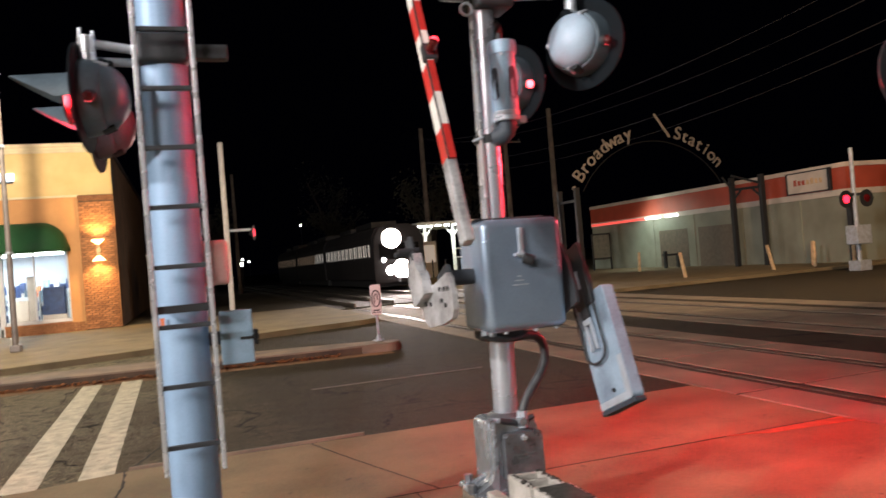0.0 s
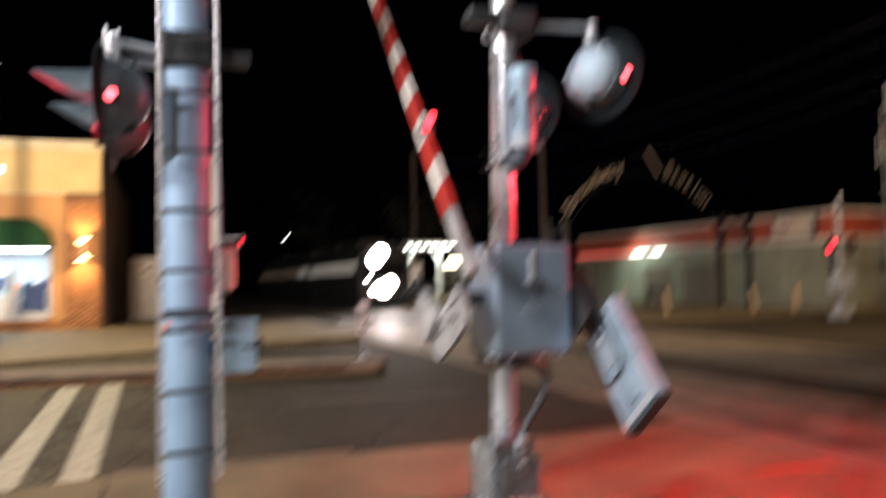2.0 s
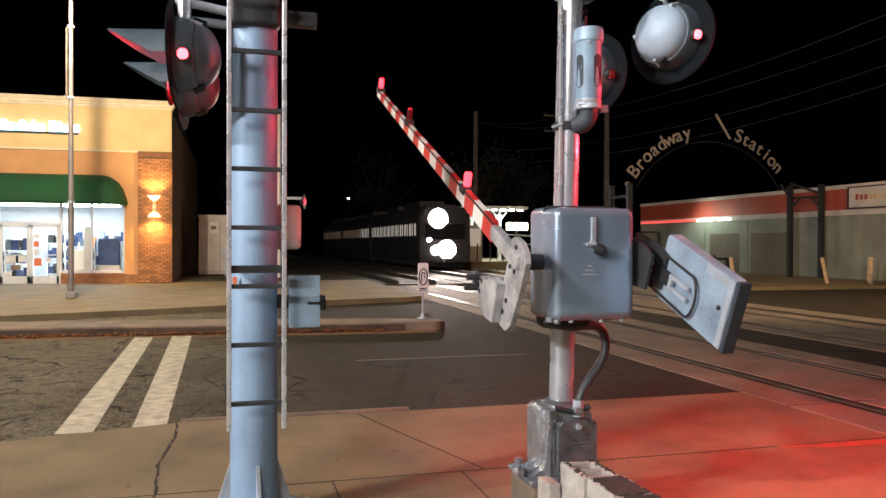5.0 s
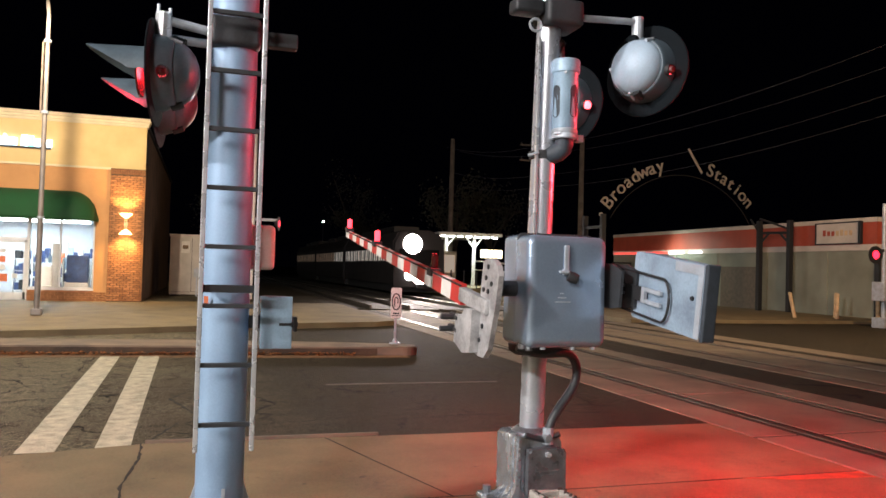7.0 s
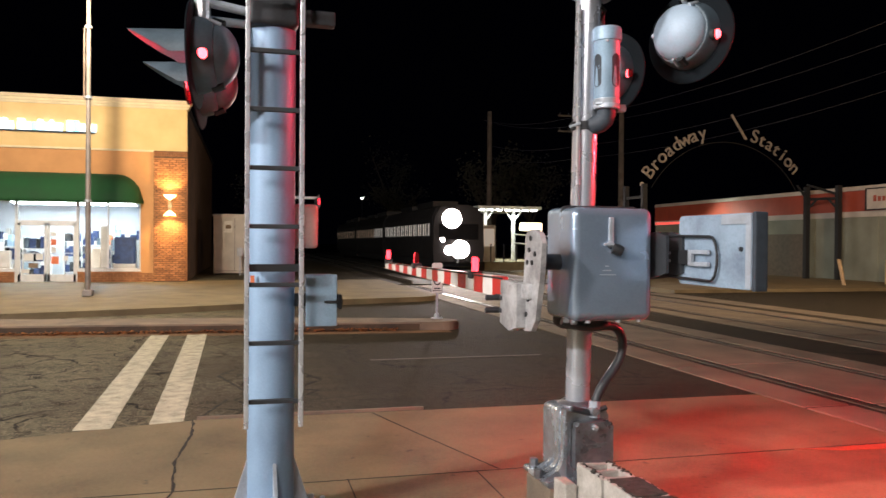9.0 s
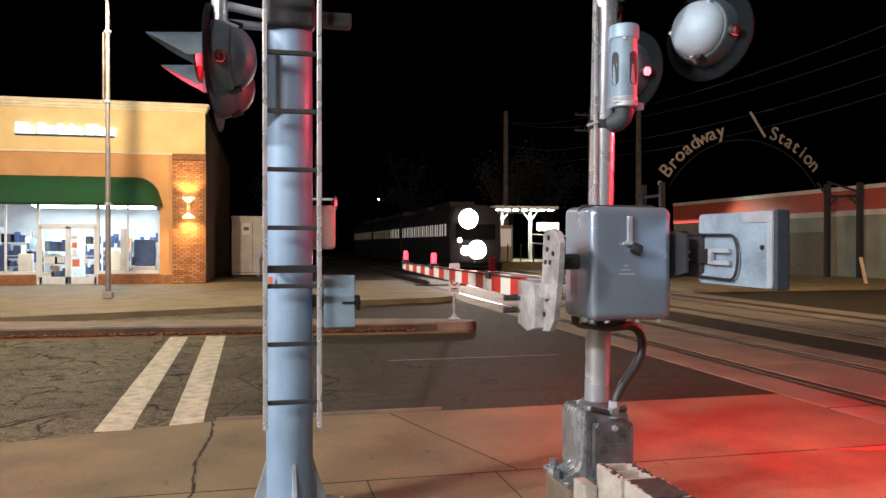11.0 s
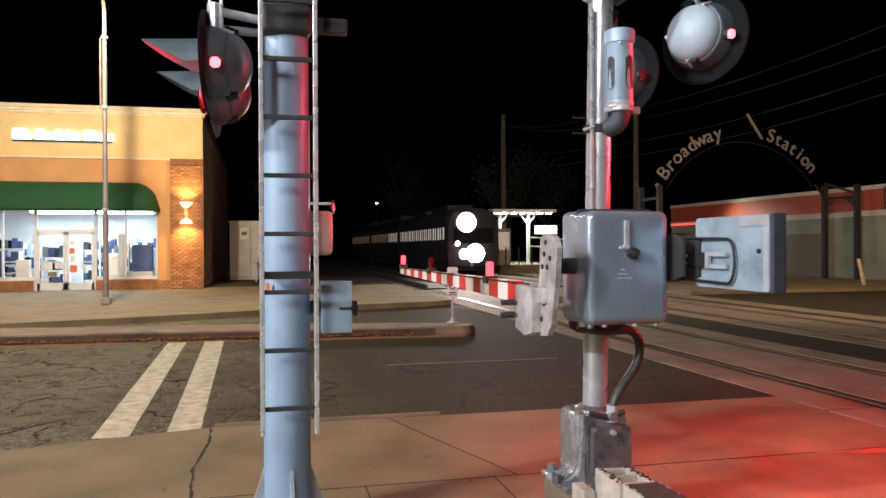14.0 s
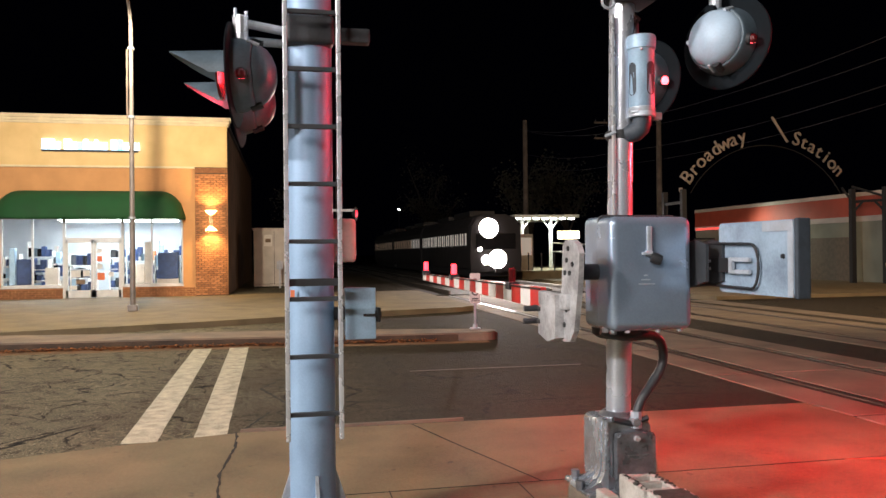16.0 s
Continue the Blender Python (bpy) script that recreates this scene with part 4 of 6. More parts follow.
part("clamp_ring", tube(bmesh.new(), [(GX - 0.08 + 0.035 * math.cos(a), GY - 0.10, CZ - 0.09 + 0.035 * math.sin(a)) for a in (2 * math.pi * k / 12 for k in range(13))], 0.008, 6), GALV, gate)
part("lamp_arm", rods(((GX + 0.20, GY - 0.04, CZ + 0.005), (2.505, GY - 0.0, CZ + 0.045)), r=0.02), GALV, gate, "pale lamp arm")
part("arm_elbow", rods(((2.50, GY, CZ - 0.075), (2.50, GY, CZ + 0.07)), r=0.036), GALV, gate)
L1 = (2.575, GY + 0.02, 2.80)
AX1 = (0.883, 0.469, -0.03)
signal_head(gate, L1, AX1, group="B")
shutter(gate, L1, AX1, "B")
L2 = (2.35, GY + 0.63, 2.69)
AX2 = AX1
signal_head(gate, L2, AX2, group="A")
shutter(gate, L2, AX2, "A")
part("rear_arm", rods(((GX + 0.05, GY + 0.06, CZ + 0.0), (2.28, GY + 0.60, CZ + 0.02)), ((2.28, GY + 0.60, CZ + 0.02), (2.28, GY + 0.60, 2.92)), r=0.024), DARKSTEEL, gate)
part("lamp_cable", tube(bmesh.new(), [(GX + 0.12, GY + 0.05, CZ - 0.07), (GX + 0.19, GY + 0.08, 2.93), (GX + 0.15, GY + 0.12, 2.84), (GX + 0.10, GY + 0.10, 2.74)], 0.012, 8), RUBBER, gate, "black lamp cable", True)
# heads facing the other way, which light the footway and the tracks
lamp("gate_lamp_b", "SPOT", Vector(L1) + Vector(AX1) * 0.05, Vector(L1) + Vector((1.6, -0.6, -2.2)), 420, RED, 0.06, 168, 0.5)
lamp("gate_lamp_a", "SPOT", Vector(L2) + Vector(AX2) * 0.05, Vector(L2) + Vector((5.0, 2.6, -2.2)), 950, RED, 0.06, 150, 0.7)
# red fill added with no lamp head, for the ladder mast's right side
lamp("red_side_fill", "SPOT", (2.06, 4.45, 2.60), (0.15, 4.33, 2.45), 120, RED, 0.06, 75, 0.6)

# red lamp of an added signal out of view, for the red on right sides
lamp("unseen_signal_lamp", "SPOT", (4.62, 3.62, 2.48), (2.8, 5.0, 0.0), 580, RED, 0.10, 168, 0.5)

# concrete foundation and blocks beside the mast
found = thing("mast_foundation", (GX, GY, 0.0), "weathered concrete mast foundation", "foundation")
part("footing", made((GX - 0.275, GX + 0.20, GY - 0.262, GY + 0.10, 0.02, 0.247), bevel=0.02), KERB, found)
blocks = thing("concrete_blocks", (1.76, 3.3, 0.03), "row of weathered white concrete blocks with hollow cores", "concrete block")
for n in range(4):
    y1 = 3.625 - 0.283 * n
    y0, x0, x1 = y1 - 0.275, 1.668 + 0.012 * n, 1.858 + 0.012 * n
    rng = random.Random(40 + n)
    bm = made((x0, x0 + 0.035, y0, y1, 0.028, 0.43), (x1 - 0.035, x1, y0, y1, 0.028, 0.43), (x0 + 0.035, x1 - 0.035, y0, y0 + 0.035, 0.028, 0.428), (x0 + 0.035, x1 - 0.035, y1 - 0.035, y1, 0.028, 0.428), (x0 + 0.035, x1 - 0.035, y0 + 0.12, y0 + 0.155, 0.028, 0.426), bevel=0.007)
    for v in bm.verts:
        v.co += Vector((rng.uniform(-0.002, 0.002), rng.uniform(-0.003, 0.003), rng.uniform(-0.006, 0.004) if v.co.z > 0.3 else 0))
    part("block", bm, BLOCK, blocks)
    if n:
        part("block_top", made((x0 + 0.022, x1 - 0.008, y0 + 0.006, y1 - 0.006, 0.40, 0.434), bevel=0.006), DIRTYTOP, blocks, "soiled mortar-filled block top")
    bm = bmesh.new()
    for _ in range(60):
        x, y, r = rng.choice((rng.uniform(x0 + 0.008, x0 + 0.03), rng.uniform(x1 - 0.03, x1 - 0.005))), rng.uniform(y0 + 0.01, y1 - 0.01), rng.uniform(0.003, 0.011)
        rod(bm, (x, y, 0.425), (x, y, 0.433 + rng.uniform(0.0, 0.004)), r, r * 0.7, 6)
    part("soiling", bm, DIRTYTOP, blocks, "dark crumbled dirt on the block top")["kind"] = "stuff"
    # dark box in each core paints the shade inside the hollow
    part("core", made((x0 + 0.034, x1 - 0.034, y0 + 0.034, y1 - 0.034, 0.03, 0.395)), CRACK, blocks, "dark fill for the shade in the hollow core")
part("block", made((1.595, 1.662, 3.60, 3.76, 0.028, 0.325), bevel=0.012), BLOCK, blocks)

# crank with side plate and counterweight: turns on the main shaft
PIVOT = Vector((1.45, 3.77, 1.46))
crank = part("crank", made((0.0, 0.03, -0.13, 0.05, -0.09, 0.09), bevel=0.012), DARKSTEEL, None, "dark crank with side plate and counterweight")
crank.parent = gate
ORIGIN[crank] = PIVOT
bm = bmesh.new()
slab(bm, [(3.75, 1.60), (3.71, 1.628), (3.62, 1.63), (3.55, 1.605), (3.52, 1.56), (3.54, 1.40), (3.60, 1.17), (3.66, 1.11), (3.755, 1.10), (3.83, 1.115), (3.845, 1.16), (3.80, 1.27), (3.77, 1.39)], "x", 1.425, 1.452)
part("side_plate", bm, PLATE, crank, "worn grey side plate with bolt holes")
for y, z in ((3.67, 1.585), (3.69, 1.525), (3.61, 1.505), (3.715, 1.46), (3.65, 1.46), (3.70, 1.27), (3.73, 1.19)):
    part("plate_hole", rods(((1.418, y, z), (1.426, y, z)), r=0.013, seg=10), BLACK, crank, "dark bolt hole")
bm = bmesh.new()
slab(bm, [(3.74, 1.345), (3.86, 1.335), (3.90, 1.29), (4.005, 1.275), (4.01, 1.12), (3.86, 1.09), (3.74, 1.12)], "x", 1.375, 1.425)
part("arm_bracket", bm, PLATE, crank, "worn grey arm bracket")
for y, z in ((4.06, 1.255), (4.07, 1.185)):
    part("bracket_bolt", rods(((1.385, y - 0.09, z), (1.385, y + 0.05, z)), ((1.30, y - 0.03, z), (1.42, y - 0.03, z)), r=0.016, seg=8), DARKSTEEL, crank)
# gate arm on its own hinge beside the box
HINGE = Vector((1.43, 3.23, 1.194))
ARMX, A0, A1, AZ0 = 1.43, 4.08, 7.87, 1.306
arm = part("gate_arm", made((-0.03, 0.024, 0.42, 0.86, 0.075, 0.155), bevel=0.012), PLATE, None, "red and white striped gate arm")
arm.parent = gate
ORIGIN[arm] = HINGE
n = 20
for k in range(n):
    u0, u1 = k / n, (k + 1) / n
    h0, h1 = 0.060 - 0.028 * u0, 0.060 - 0.028 * u1
    y0, y1 = A0 + (A1 - A0) * u0, A0 + (A1 - A0) * u1
    bm = slab(bmesh.new(), [(y0, AZ0 - h0), (y1, AZ0 - h1), (y1, AZ0 + h1), (y0, AZ0 + h0)], "x", ARMX - 0.016, ARMX + 0.016)
    part("arm_section", bm, STRIPE_W if k % 2 else STRIPE_R, arm, "white reflective section" if k % 2 else "red reflective section")
for y, group in ((4.70, "B"), (6.45, "A"), (7.80, "")):
    part("lamp_base", made((ARMX - 0.03, ARMX + 0.04, y - 0.045, y + 0.045, AZ0 + 0.02, AZ0 + 0.066)), DARKSTEEL, arm)
    drum = [(0.0, 0.0), (0.021, 0.0), (0.024, 0.012), (0.024, 0.078), (0.018, 0.088), (0.0, 0.09)]
    if group:
        flasher(arm, "arm_lamp", lathe(bmesh.new(), (0, 0, 0), (0, 0, 1), drum, 16), (ARMX + 0.005, y, AZ0 + 0.068), (-0.25, -1, 0), group, "red flashing gate arm lamp", BEAD)
    else:
        part("arm_lamp", lathe(bmesh.new(), (ARMX + 0.005, y, AZ0 + 0.068), (0, 0, 1), drum, 16), BEAD, arm, "steady red lamp at the arm tip")
part("arm_cable", tube(bmesh.new(), [(ARMX - 0.02, A0 + (A1 - A0) * k / 8, AZ0 + 0.05 - 0.02 * k / 8) for k in range(9)], 0.006, 6), RUBBER, arm)
# counterweight on the other end of the shaft
for x in (2.115, 2.205):
    bm = bmesh.new()
    slab(bm, [(3.86, 1.60), (3.86, 1.36), (3.62, 1.385), (3.52, 1.41), (3.52, 1.60), (3.62, 1.625)], "x", x - 0.008, x + 0.008)
    part("counterweight_arm", bm, DARKSTEEL, crank, "dark counterweight arm")
part("arm_slot", made((2.190, 2.204, 3.28, 3.44, 1.512, 1.532), (2.190, 2.204, 3.28, 3.44, 1.452, 1.472), (2.188, 2.205, 3.42, 3.45, 1.452, 1.532)), GALV, crank, "bright slot bars")
for z in (1.472, 1.512):
    part("slot_strip", made((2.190, 2.204, 3.62, 3.72, z - 0.007, z + 0.007)), GALV, crank)
part("slot_block", made((2.190, 2.206, 3.452, 3.615, 1.455, 1.530), bevel=0.004), BLACK, crank, "dark block in the slot")
pts = [(2.195, 3.72, 1.605)] + [(2.195, 3.27 - 0.06 * math.sin(radians(a)), 1.49 + 0.108 * math.cos(radians(a))) for a in range(0, 181, 20)] + [(2.195, 3.72, 1.39)]
part("retaining_rod", tube(bmesh.new(), pts, 0.007, 8), BLACK, crank, "bent retaining rod", True)
bm = bmesh.new()
slab(bm, round_outline(3.275, 1.53, 0.60, 0.35, 0.025), "x", 2.215, 2.275)
part("counterweight", bm, WEIGHT, crank, "grey-blue counterweight plate")
# end face coloured darker, for the shade on the side turned from the light
part("weight_end", made((2.212, 2.28, 2.95, 2.976, 1.350, 1.710), bevel=0.008), WEIGHTEDGE, crank, "weight end with its shade put into the colour")
part("weight_strip", made((2.209, 2.214, 2.978, 3.015, 1.360, 1.700), (2.209, 2.214, 3.015, 3.20, 1.655, 1.700)), GALV, crank, "bright edge strip")
part("weight_bolt", rods(((2.205, 3.05, 1.54), (2.22, 3.05, 1.54)), r=0.011, seg=8), BLACK, crank)

# ---- no-turn sign on the median ----
sign = thing("road_sign", (3.45, 13.85, 0.15), "small white no-U-turn sign on a post in the median", "road sign")
part("post", made((3.43, 3.47, 13.84, 13.86, 0.15, 1.10), bevel=0.004), GALV, sign)
part("post_base", lathe(bmesh.new(), (3.45, 13.85, 0.15), (0, 0, 1), [(0.11, 0.0), (0.10, 0.02), (0.05, 0.03), (0.04, 0.09)], 16), GALV, sign, "round bolted foot", True)
bm = bmesh.new()
slab(bm, round_outline(3.45, 0.91, 0.20, 0.56, 0.03), "y", 13.825, 13.837)
face = part("sign_plate", bm, SIGNWHITE, sign, "white plate with a black ring and arrow")
for rx, rz in ((0.078, 0.15),):
    part("ring", tube(bmesh.new(), [(3.45 + rx * math.cos(a), 13.822, 0.93 + rz * math.sin(a)) for a in (2 * math.pi * k / 24 for k in range(25))], 0.012, 6), BLACK, face, "black ring")
part("arrow", tube(bmesh.new(), [(3.42, 13.822, 0.84), (3.42, 13.822, 0.98), (3.435, 13.822, 1.01), (3.465, 13.822, 1.01), (3.48, 13.822, 0.98), (3.48, 13.822, 0.90)], 0.010, 6), BLACK, face, "black bent arrow")
part("legend_bar", made((3.39, 3.51, 13.821, 13.825, 0.70, 0.725), (3.37, 3.53, 13.821, 13.825, 0.665, 0.68)), BLACK, face, "dark bars of small writing")

# ---- shop ----
FY, SX = 28.60, -2.06
shop = thing("shop_building", (SX, FY, 0.13), "single-storey shop with yellow and orange stucco front and a lit sign", "shop")
part("upper_wall", made((-40, SX - 0.02, FY, FY + 0.3, 4.74, 6.32)), WALLY, shop, "yellow stucco parapet wall")
part("middle_wall", made((-40, -3.19, FY + 0.02, FY + 0.3, 2.96, 4.70)), WALLO, shop, "orange stucco wall")
part("pier_wall", made((-3.62, -3.19, FY + 0.02, FY + 0.3, 0.13, 2.96)), WALLO, shop, "orange stucco wall")
part("low_wall", made((-40, -7.62, FY + 0.02, FY + 0.3, 0.13, 0.53), (-5.66, -3.62, FY + 0.02, FY + 0.3, 0.13, 0.53)), BRICK, shop, "low brick wall under the windows")
part("left_wall", made((-40, -9.60, FY + 0.02, FY + 0.3, 0.53, 2.96)), WALLO, shop, "orange stucco wall")
part("band", made((-40, -3.17, FY - 0.04, FY + 0.02, 4.69, 4.76), bevel=0.01), CREAM, shop, "cream band")
part("cornice", made((-40, SX + 0.12, FY - 0.16, FY + 0.34, 6.40, 6.52), (-40, SX + 0.07, FY - 0.10, FY + 0.32, 6.30, 6.41), (-40, SX + 0.03, FY - 0.05, FY + 0.31, 6.22, 6.31), bevel=0.012), CREAM, shop, "stepped cream cornice")
part("side_wall", made((SX - 0.3, SX - 0.02, FY + 0.3, 48, 0.13, 6.2)), SIDEWALL, shop, "dark brick side wall")
part("side_coping", made((SX - 0.34, SX + 0.06, FY + 0.36, 48, 6.2, 6.3)), DARKSTEEL, shop)
part("back_wall", made((-40, SX - 0.3, 34.0, 34.2, 0.13, 6.0)), SHOPWALL, shop)
part("roof", made((-40, SX - 0.3, FY + 0.3, 48, 5.9, 6.0)), TRAINROOF, shop)
part("shop_ceiling", made((-40, SX - 0.3, FY + 0.3, 34.0, 3.42, 3.5)), SHOPWALL, shop)
part("shop_floor", made((-40, SX - 0.3, FY + 0.3, 34.0, 0.13, 0.16)), SHOPFLOOR, shop)
part("shop_side", made((-3.6, -3.4, FY + 0.3, 34.0, 0.16, 3.42), (-13.2, -13.0, FY + 0.3, 34.0, 0.16, 3.42)), SHOPWALL, shop)
# house sign on the side wall corner
part("corner_panel", made((SX - 0.02, SX + 0.01, FY + 0.15, FY + 0.85, 5.0, 5.9)), BLACK, shop, "dark sign panel on the side wall")
# brick pier
pier = part("brick_pier", made((-3.19, SX + 0.01, FY - 0.055, FY + 0.3, 0.13, 4.74)), MORTAR, shop, "brown brick corner pier")
# sconce
sc = thing("wall_sconce", (-2.63, FY - 0.2, 2.8), "lit up-and-down wall lamp on the brick pier", "wall lamp")
lathe_part("upper_cup", (-2.63, FY - 0.24, 3.02), (0, 0, 1), [(0.05, 0.0), (0.11, 0.05), (0.20, 0.14), (0.21, 0.16), (0.0, 0.165)], SCONCEGLOW, sc, "glowing upper glass")
lathe_part("lower_cup", (-2.63, FY - 0.24, 2.62), (0, 0, -1), [(0.05, 0.0), (0.11, 0.05), (0.20, 0.14), (0.21, 0.16), (0.0, 0.165)], SCONCEGLOW, sc, "glowing lower glass")
part("stem", rods(((-2.66, FY - 0.24, 2.6), (-2.66, FY - 0.24, 3.04)), ((-2.60, FY - 0.24, 2.6), (-2.60, FY - 0.24, 3.04)), r=0.016), CREAM, sc)
part("wall_plate", made((-2.69, -2.57, FY - 0.24, FY - 0.06, 2.76, 2.88), bevel=0.01), CREAM, sc)
# awning: a barrel canvas with rounded ends
awn = thing("awning", (-6.6, FY, 3.0), "dark green canvas awning with rounded ends over the shop windows", "awning")
bm = bmesh.new()
prof = [(math.sin(radians(a)) * 0.85, 2.98 + 0.9 * math.cos(radians(a))) for a in range(0, 91, 9)] + [(0.85, 2.86)]
rings = []
X0, X1 = -9.75, -3.52
for k in range(41):
    x = X0 + (X1 - X0) * k / 40
    e = min(x - X0, X1 - x)
    s = math.sqrt(max(0.0, 1 - (1 - min(1, e / 0.85)) ** 2))
    rings.append([bm.verts.new((x, FY - 0.005 - d * max(0.03, s), 2.86 + (h - 2.86) * max(0.10, s))) for d, h in prof])
for u, v in zip(rings, rings[1:]):
    for k in range(len(prof) - 1):
        bm.faces.new((u[k], u[k + 1], v[k + 1], v[k]))
ob = part("canvas", bm, AWNING, awn, "", True)
sol = ob.modifiers.new("thickness", "SOLIDIFY")
sol.thickness = 0.012
part("valance_tube", rods(((X0 + 0.3, FY - 0.84, 2.87), (X1 - 0.3, FY - 0.84, 2.87)), r=0.015), DARKSTEEL, awn)
# windows and door
win = thing("window_1", (-8.6, FY, 0.53), "wide shop window in a white metal frame beside the door", "window", "", "structure")
part("window_frame", made((-9.60, -9.54, FY + 0.06, FY + 0.14, 0.53, 2.96), (-8.62, -8.56, FY + 0.06, FY + 0.14, 0.53, 2.96), (-9.60, -7.56, FY + 0.06, FY + 0.14, 0.53, 0.60), (-9.60, -7.56, FY + 0.06, FY + 0.14, 2.88, 2.96)), FRAMEW, win)
for x0, x1 in ((-9.54, -8.62), (-8.56, -7.62)):
    p = part("pane", made((x0, x1, FY + 0.09, FY + 0.10, 0.60, 2.88)), GLASS, win)
    p.visible_shadow = False
part("window_sill", made((-9.65, -7.60, FY - 0.04, FY + 0.10, 0.49, 0.53), bevel=0.006), FRAMEW, win)
win = thing("window_2", (-4.7, FY, 0.53), "wide shop window in a white metal frame beside the door", "window", "", "structure")
part("window_frame", made((-5.68, -5.62, FY + 0.06, FY + 0.14, 0.53, 2.96), (-4.72, -4.66, FY + 0.06, FY + 0.14, 0.53, 2.96), (-3.68, -3.62, FY + 0.06, FY + 0.14, 0.53, 2.96), (-5.68, -3.62, FY + 0.06, FY + 0.14, 0.53, 0.60), (-5.68, -3.62, FY + 0.06, FY + 0.14, 2.88, 2.96)), FRAMEW, win)
for x0, x1 in ((-5.62, -4.72), (-4.66, -3.68)):
    p = part("pane", made((x0, x1, FY + 0.09, FY + 0.10, 0.60, 2.88)), GLASS, win)
    p.visible_shadow = False
part("window_sill", made((-5.64, -3.60, FY - 0.04, FY + 0.10, 0.49, 0.53), bevel=0.006), FRAMEW, win)
door = thing("door_1", (-6.62, FY, 0.13), "white-framed glass double door of the shop", "door", "", "structure")
part("transom", made((-7.56, -5.68, FY + 0.06, FY + 0.14, 2.16, 2.24), (-7.56, -5.68, FY + 0.06, FY + 0.14, 2.88, 2.96), (-7.62, -7.53, FY + 0.04, FY + 0.15, 0.13, 2.96), (-5.71, -5.62, FY + 0.04, FY + 0.15, 0.13, 2.96)), FRAMEW, door, "white door frame")
for x0, x1 in ((-7.53, -6.63), (-6.61, -5.71)):
    leaf = part("door_leaf", made((x0, x0 + 0.08, FY + 0.05, FY + 0.11, 0.15, 2.15), (x1 - 0.08, x1, FY + 0.05, FY + 0.11, 0.15, 2.15), (x0, x1, FY + 0.05, FY + 0.11, 0.15, 0.40), (x0, x1, FY + 0.05, FY + 0.11, 2.06, 2.15)), FRAMEW, door)
    p = part("door_glass", made((x0 + 0.08, x1 - 0.08, FY + 0.075, FY + 0.083, 0.40, 2.06)), GLASS, leaf)
    p.visible_shadow = False
    part("push_bar", made((x0 + 0.10, x1 - 0.10, FY + 0.02, FY + 0.05, 1.10, 1.14)), GALV, leaf)
p = part("transom_glass", made((-7.53, -5.71, FY + 0.09, FY + 0.098, 2.24, 2.88)), GLASS, door)
p.visible_shadow = False
rng = random.Random(23)
for x, z, w, h, m in ((-6.42, 1.50, 0.17, 0.20, ORANGEP), (-6.42, 1.24, 0.16, 0.18, PAPER), (-6.38, 0.88, 0.24, 0.26, ORANGEP), (-6.42, 1.78, 0.18, 0.14, PAPER), (-7.20, 0.98, 0.30, 0.24, PAPER), (-6.86, 1.0, 0.22, 0.22, PAPER), (-7.30, 0.50, 0.26, 0.14, PAPER), (-6.05, 0.95, 0.18, 0.16, PAPER), (-7.05, 0.70, 0.30, 0.16, CARDBOARD)):
    solo("door_notice", made((x - w / 2, x + w / 2, FY + 0.066, FY + 0.072, z - h / 2, z + h / 2)), m, "paper notice stuck on the shop door glass", "notice", "door notices")
# ceiling tubes, shelves and goods inside
for n, (x, y) in enumerate((x, y) for y in (29.7, 31.2, 32.7) for x in (-11.6, -9.6, -7.6, -5.6, -4.2)):
    fx = thing("ceiling_light", (x, y, 3.4), "lit fluorescent ceiling light in the shop", "ceiling light", "shop ceiling lights")
    part("frame", made((x - 0.55, x + 0.55, y - 0.12, y + 0.12, 3.35, 3.42), bevel=0.006), FRAMEW, fx)
    part("diffuser", made((x - 0.5, x + 0.5, y - 0.09, y + 0.09, 3.325, 3.352)), SHOPTUBE, fx)
for n, (x, y, w, zt) in enumerate(((-9.0, 30.2, 1.1, 1.5), (-7.4, 30.6, 0.9, 1.7), (-4.3, 29.7, 0.9, 1.6), (-8.2, 32.0, 1.3, 1.8), (-5.6, 32.2, 1.2, 1.9), (-10.4, 31.4, 1.2, 1.7), (-6.3, 33.0, 1.4, 2.1), (-9.4, 33.2, 1.4, 2.2), (-4.5, 33.3, 1.4, 2.2))):
    rack = thing("goods_rack", (x, y, 0.16), "shop rack filled with dark clothes and goods", "rack", "shop racks")
    part("upright", made((x - w / 2, x - w / 2 + 0.04, y - 0.2, y + 0.2, 0.16, zt), (x + w / 2 - 0.04, x + w / 2, y - 0.2, y + 0.2, 0.16, zt)), FRAMEW, rack)
    for s in range(3):
        zz = 0.3 + s * (zt - 0.3) / 3
        part("shelf", made((x - w / 2 + 0.04, x + w / 2 - 0.04, y - 0.2, y + 0.2, zz, zz + 0.03)), FRAMEW, rack)
        xx = x - w / 2 + 0.06
        while xx < x + w / 2 - 0.26:
            ww, hh = rng.uniform(0.06, 0.22), rng.uniform(0.16, 0.44)
            part("goods", made((xx, xx + ww, y - 0.19, y + rng.uniform(0.0, 0.15), zz + 0.03, zz + 0.03 + hh)), rng.choice((NAVY, NAVY, NAVY, SCREEN, PAPER, HOOD, GREYBLUE, BLACK, SHEDWHITE, ORANGEP if rng.random() < 0.2 else NAVY)), rack)
            xx += ww + 0.02
